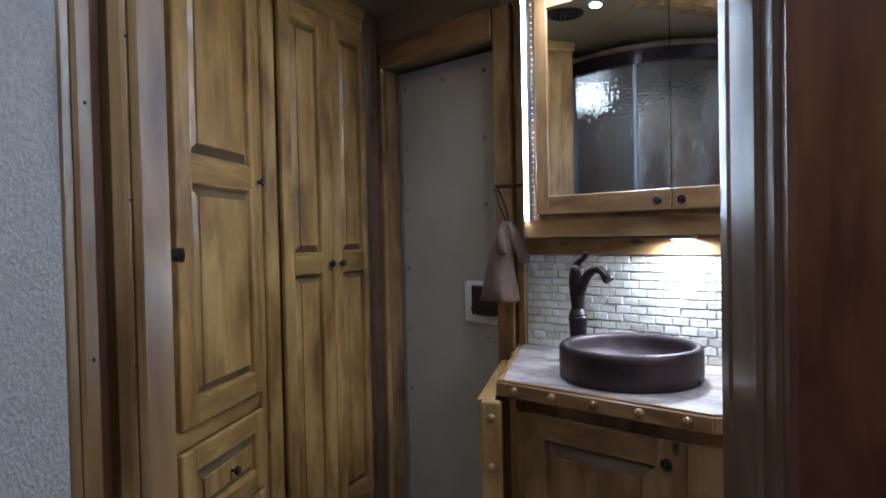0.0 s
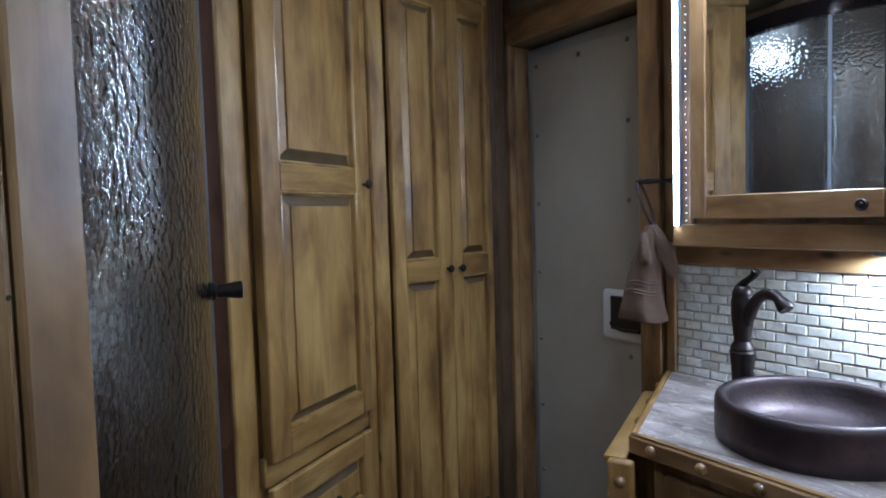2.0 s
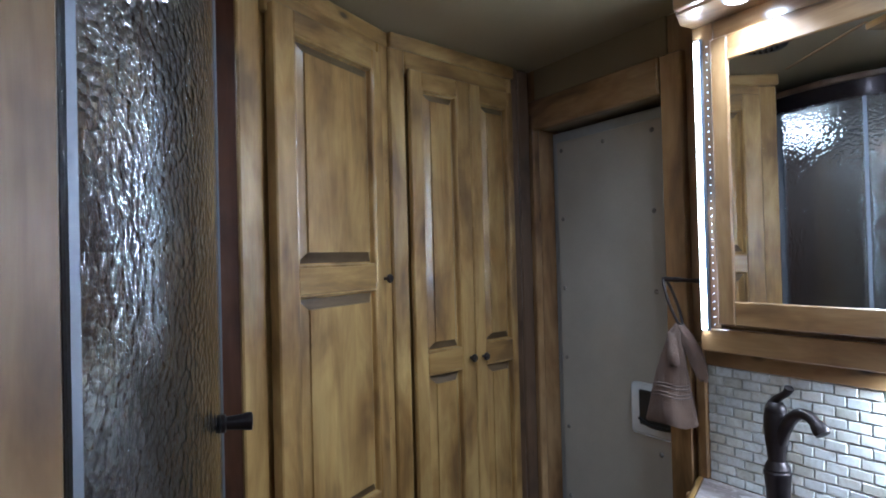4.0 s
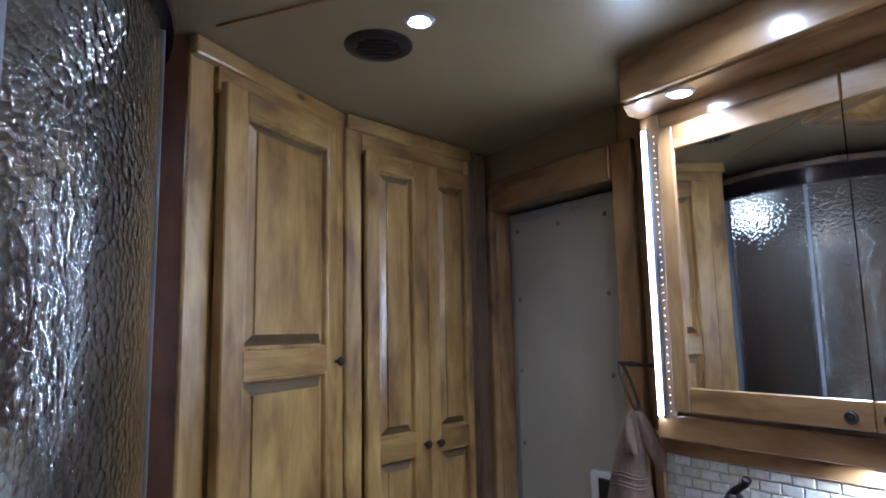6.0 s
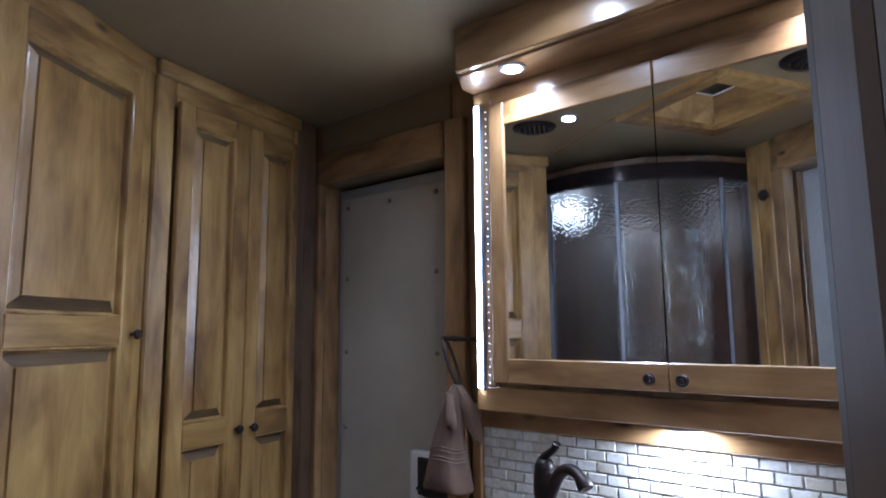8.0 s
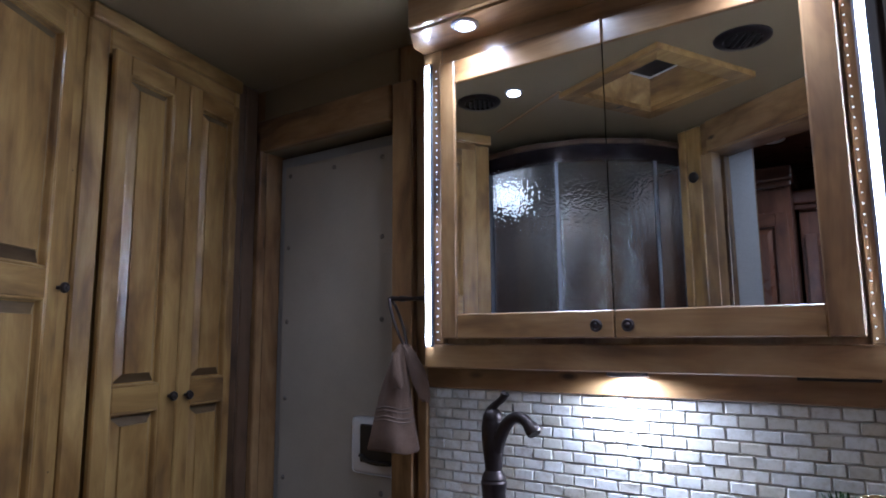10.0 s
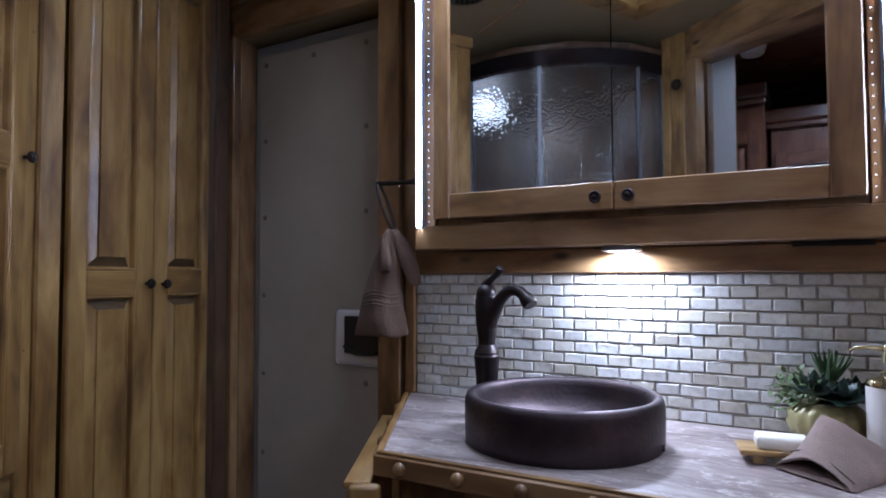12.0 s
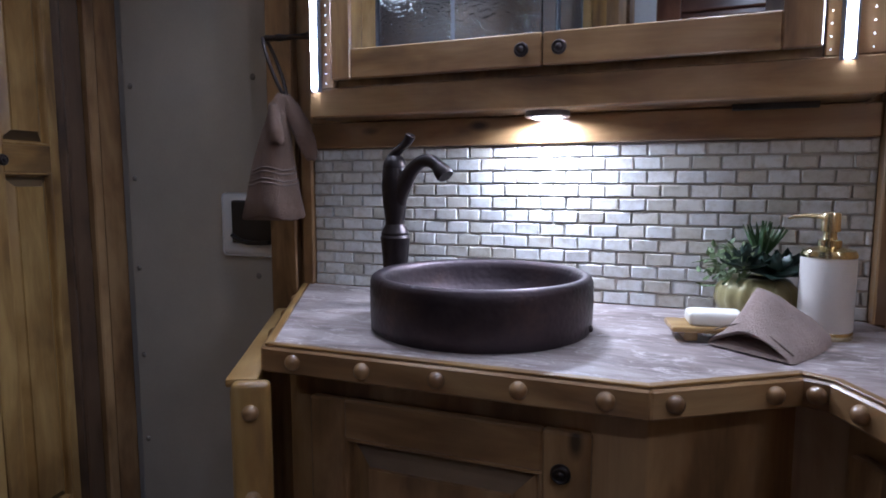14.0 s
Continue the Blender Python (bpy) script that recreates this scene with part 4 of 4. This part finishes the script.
DRAPE = [(0.030, 0.0, 0.272, 0.012, 0.012), (0.024, 0.0, 0.255, 0.020, 0.018), (0.018, 0.0, 0.225, 0.026, 0.020), (0.010, 0.0, 0.185, 0.035, 0.024), (0.004, 0.0, 0.135, 0.046, 0.029), (0.0, 0.0, 0.088, 0.055, 0.033), (-0.002, 0.0, 0.040, 0.066, 0.036), (-0.002, 0.0, 0.004, 0.074, 0.038), (-0.002, 0.0, 0.0, 0.071, 0.035)]


def drape_at(z):
    """Centre and half width of the hanging cloth at a height."""
    for a, b in zip(DRAPE, DRAPE[1:]):
        if b[2] <= z <= a[2]:
            t = (a[2] - z) / (a[2] - b[2])
            return [p + (q - p) * t for p, q in zip(a, b)]


part("drape", draped(DRAPE, folds=4, depth=0.10), TOWEL, towel, smooth=60)
for z in (0.110, 0.101, 0.086, 0.077):
    rows = []
    for dz, grow in ((0.002, 0.0006), (0.0, 0.0018), (-0.002, 0.0006)):
        x, y, _, w, dd = drape_at(z + dz)
        rows.append((x, y, z + dz, w + grow, dd + grow))
    part("woven_band", draped(rows, folds=4, depth=0.10), HEM, towel, "woven towel band", 60)
part("tail", draped([(0.032, 0.004, 0.272, 0.012, 0.010), (0.050, 0.004, 0.245, 0.020, 0.011), (0.070, 0.004, 0.210, 0.024, 0.011), (0.086, 0.004, 0.172, 0.024, 0.010), (0.098, 0.004, 0.140, 0.017, 0.008), (0.102, 0.004, 0.130, 0.010, 0.006)], folds=3, depth=0.08, seed=8), TOWEL, towel, "loose folded end of the towel", 60)
part("fold", draped([(0.020, -0.020, 0.250, 0.010, 0.007), (0.026, -0.025, 0.225, 0.013, 0.009), (0.032, -0.028, 0.195, 0.016, 0.010), (0.036, -0.030, 0.168, 0.017, 0.009), (0.036, -0.030, 0.164, 0.014, 0.006)], folds=2, depth=0.06, seed=12), TOWEL, towel, "short inner fold of the towel", 60)

# ---- things on the worktop ----
disp = thing("soap_dispenser", pose(-0.163, 1.735, TOP), "white ceramic soap dispenser with a gold pump", "soap dispenser")
part("base_ring", lathe([(0.038, 0), (0.039, 0.003), (0.039, 0.010), (0.0375, 0.012)], 36), BRASS, disp, "polished gold ring", 40)
part("bottle", lathe([(0.0375, 0.012), (0.0385, 0.016), (0.0385, 0.122), (0.0375, 0.126)], 40), CERAMIC, disp, smooth=40)
part("shoulder", lathe([(0.0385, 0.126), (0.0392, 0.130), (0.036, 0.137), (0.022, 0.141), (0.0165, 0.143)], 36), BRASS, disp, "polished gold shoulder", 40)
part("collar", lathe([(0.0165, 0.142), (0.0165, 0.152), (0.011, 0.154), (0.0095, 0.158), (0.0095, 0.164)], 28), BRASS, disp, "polished gold collar", 30)
part("pump_head", lathe([(0.0095, 0.164), (0.0135, 0.166), (0.0135, 0.192), (0.012, 0.195)], 28), BRASS, disp, "polished gold pump head", 30)
part("nozzle", tube([(-0.010, -0.002, 0.188), (-0.035, -0.006, 0.190), (-0.052, -0.009, 0.188), (-0.060, -0.010, 0.184)], [0.0042, 0.0038, 0.0032, 0.0026], 10), BRASS, disp, "polished gold nozzle", 50)

dish = thing("soap_dish", pose(-0.335, 1.655, TOP, 0, 0, 12), "pale wooden footed soap dish", "soap dish")
part("tray", box(-0.058, 0.058, -0.035, 0.035, 0.014, 0.024, 0.004, seg=2), WOOD["x"], dish, smooth=40)
part("foot", box(-0.038, -0.018, -0.026, 0.026, 0.0, 0.015, 0.002), WOOD["y"], dish)
part("foot", box(0.018, 0.038, -0.026, 0.026, 0.0, 0.015, 0.002), WOOD["y"], dish)
soap = thing("soap_bar", pose(-0.325, 1.652, TOP + 0.0235, 0, 0, 10), "cream bar of soap lying on the wooden dish", "soap")
part("bar", box(-0.040, 0.040, -0.024, 0.024, 0, 0.022, 0.007, seg=3), SOAP, soap, smooth=60)


def wash_cloth():
    """A folded face cloth: a flattened sleeve with an open mouth, one side propped up."""
    stations = [(0.0, -0.064, 0.064, -0.008, 0.036), (0.036, -0.061, 0.061, -0.026, 0.058), (0.078, -0.056, 0.055, -0.040, 0.084), (0.115, -0.046, 0.048, -0.028, 0.070), (0.155, -0.030, 0.036, -0.010, 0.043), (0.186, -0.012, 0.020, 0.002, 0.018)]
    bm = bmesh.new()
    n = 14

    def section(y, xl, xr, xp, h, inset=0.0):
        xl, xr, h = xl + inset, xr - inset, h - inset
        ring = [(xl + (xr - xl) * k / n, y, 0.001 + inset) for k in range(n + 1)]
        for k in range(1, n + 1):
            x = xr + (xl - xr) * (k - 0.5) / n
            side = (x - xp) / ((xr - xp) if x > xp else (xp - xl))
            z = 0.007 + (h - 0.007) * (1 - abs(side) ** 1.5) + 0.0015 * math.sin(70 * x + 40 * y)
            ring.append((x, y, max(z, 0.002 + inset)))
        return [bm.verts.new(p) for p in ring]

    fine = []
    for a, b in zip(stations, stations[1:]):
        fine += [tuple(p + (q - p) * k / 4 for p, q in zip(a, b)) for k in range(4)]
    fine.append(stations[-1])
    inner = [section(0.055, *stations[1][1:4], 0.05, 0.011), section(0.004, *stations[0][1:], 0.0065)]
    rings = inner + [section(*stations[0], 0.002)] + [section(*f) for f in fine[1:]]
    m = len(rings[0])
    for a, b in zip(rings, rings[1:]):
        for k in range(m):
            bm.faces.new((a[k], a[(k + 1) % m], b[(k + 1) % m], b[k]))
    bm.faces.new(rings[0])
    bm.faces.new(rings[-1])
    return bm


face = thing("wash_cloth", pose(-0.285, 1.570, TOP, 0, 0, -37), "taupe terry wash cloth folded and propped on the worktop", "towel")
part("cloth", wash_cloth(), FACE_CLOTH, face, smooth=60)
part("stitching", tube([(0.060 - 0.118 * k / 12, 0.012, 0.010 + 0.031 * (1 - abs((0.060 - 0.118 * k / 12 + 0.010) / 0.072) ** 1.5)) for k in range(13)], 0.0011, 6), HEM, face, "darker stitched hem line")

# potted succulents
POT = plain("gold_green_glaze", (0.34, 0.30, 0.14), 0.28, 0.2, 0.2, 60, 0.05)
LEAF_D = plain("dark_succulent", (0.022, 0.045, 0.032), 0.45, 0.0, 0.3, 60, 0.1)
LEAF_G = plain("green_succulent", (0.06, 0.12, 0.045), 0.45, 0.0, 0.3, 60, 0.1)
LEAF_P = plain("pale_sprig", (0.16, 0.22, 0.10), 0.5, 0.0, 0.3, 60, 0.1)
plant = thing("succulent_pot", pose(-0.256, 1.802, TOP) @ Matrix.Scale(1.24, 4), "small ribbed gold-green pot of artificial succulents", "potted plant")
part("pot", lathe([(0.030, 0), (0.034, 0.003), (0.046, 0.018), (0.052, 0.034), (0.050, 0.050), (0.040, 0.062), (0.034, 0.064)], 64, lambda a, z: 0.035 * math.cos(16 * a) * min(1, z / 0.012)), POT, plant, smooth=60)
part("soil", lathe([(0.036, 0.055), (0.036, 0.060), (0.02, 0.064)], 20), DARK_VOID, plant)


def leaf_mesh(name, length, width, thick, material, curl):
    bm = bmesh.new()
    n = 6
    rows = []
    for k in range(n + 1):
        t = k / n
        w = width * math.sin(math.pi * min(1.0, 0.12 + 0.88 * t) ** 0.8) if t < 1 else 0.0008
        z = curl * t * t
        rows.append([bm.verts.new(p) for p in ((t * length, -w / 2, z + thick * 0.3), (t * length, 0, z - thick * (1 - t)), (t * length, w / 2, z + thick * 0.3), (t * length, 0, z + thick * 0.6 * (1 - t)))])
    for a, b in zip(rows, rows[1:]):
        for i in range(4):
            bm.faces.new((a[i], a[(i + 1) % 4], b[(i + 1) % 4], b[i]))
    return mesh_from(name, bm, material, 60)


FAT = leaf_mesh("leaf", 0.037, 0.024, 0.006, LEAF_D, 0.007)
SPIKE = leaf_mesh("leaf", 0.052, 0.009, 0.004, LEAF_G, 0.004)
SPRIG = leaf_mesh("leaf", 0.016, 0.007, 0.002, LEAF_P, 0.003)
rng = random.Random(5)


def leaf(mesh, m):
    ob = new("leaf", mesh)
    ob.parent = plant
    ob.matrix_basis = m


for cx, cy, cz, tilt in ((0.020, -0.028, 0.074, 20), (-0.016, -0.024, 0.082, 10), (0.036, 0.004, 0.072, 25)):
    for ring, count, up in ((0, 7, 8), (1, 6, 32), (2, 5, 58)):
        for k in range(count):
            leaf(FAT, pose(cx, cy, cz + 0.004 * ring) @ pose(0, 0, 0, tilt, 0, 0) @ pose(0, 0, 0, 0, -up + rng.uniform(-6, 6), 360 * k / count + 25 * ring) @ Matrix.Diagonal((1 - 0.22 * ring, 1 - 0.2 * ring, 1, 1)))
for k in range(24):
    leaf(SPIKE, pose(0.004, 0.004, 0.090) @ pose(0, 0, 0, 0, -rng.uniform(45, 86), rng.uniform(0, 360)))
for k in range(110):
    a, r = rng.uniform(120, 265), rng.uniform(0.015, 0.066)
    leaf(SPRIG, pose(r * math.cos(radians(a)) - 0.008, r * math.sin(radians(a)) * 0.7, 0.045 + rng.uniform(0, 0.06), rng.uniform(-40, 40), -rng.uniform(-30, 70), rng.uniform(0, 360)))

# ---- tiles ----
backsplash = thing("wall_tiles", pose(0, 0, 0), "tumbled pale stone brick mosaic backsplash", "backsplash", kind="structure")
part("grout", box(-1.192, -0.073, BACK - 0.001, BACK + 0.005, TOP, 1.2065), GROUT, backsplash)
ROWS, PITCH, LONG, GAP = 12, (1.2065 - TOP) / 12, 0.0515, 0.0036


def tile_mesh(w, seed):
    bm = box(-w / 2, w / 2, -0.0045, 0.0045, -(PITCH - GAP) / 2, (PITCH - GAP) / 2, 0.0018)
    r = random.Random(seed)
    for v in bm.verts:
        v.co += Vector((r.uniform(-0.0009, 0.0009), r.uniform(-0.0006, 0.0006), r.uniform(-0.0007, 0.0007)))
    return mesh_from("tile", bm, TILE)


FULL = [tile_mesh(LONG - GAP, s) for s in range(8)]
CUT = {}
rng = random.Random(11)
for row in range(ROWS):
    z = TOP + PITCH * (row + 0.5)
    x = -1.192 - (LONG / 2 if row % 2 else 0.0)
    while x < -0.075:
        a, b = max(x, -1.192), min(x + LONG, -0.073)
        if b - a > 0.008:
            w = round(b - a, 4)
            if w > LONG - 0.001:
                me = rng.choice(FULL)
            else:
                me = CUT.setdefault(w, tile_mesh(w - GAP, 30 + len(CUT)))
            ob = new("tile", me)
            ob.parent = backsplash
            ob.matrix_basis = pose((a + b) / 2, BACK - 0.0035 + rng.uniform(-0.0008, 0.0008), z, rng.uniform(-1.2, 1.2), rng.uniform(-0.6, 0.6), rng.uniform(-1, 1))
        x += LONG
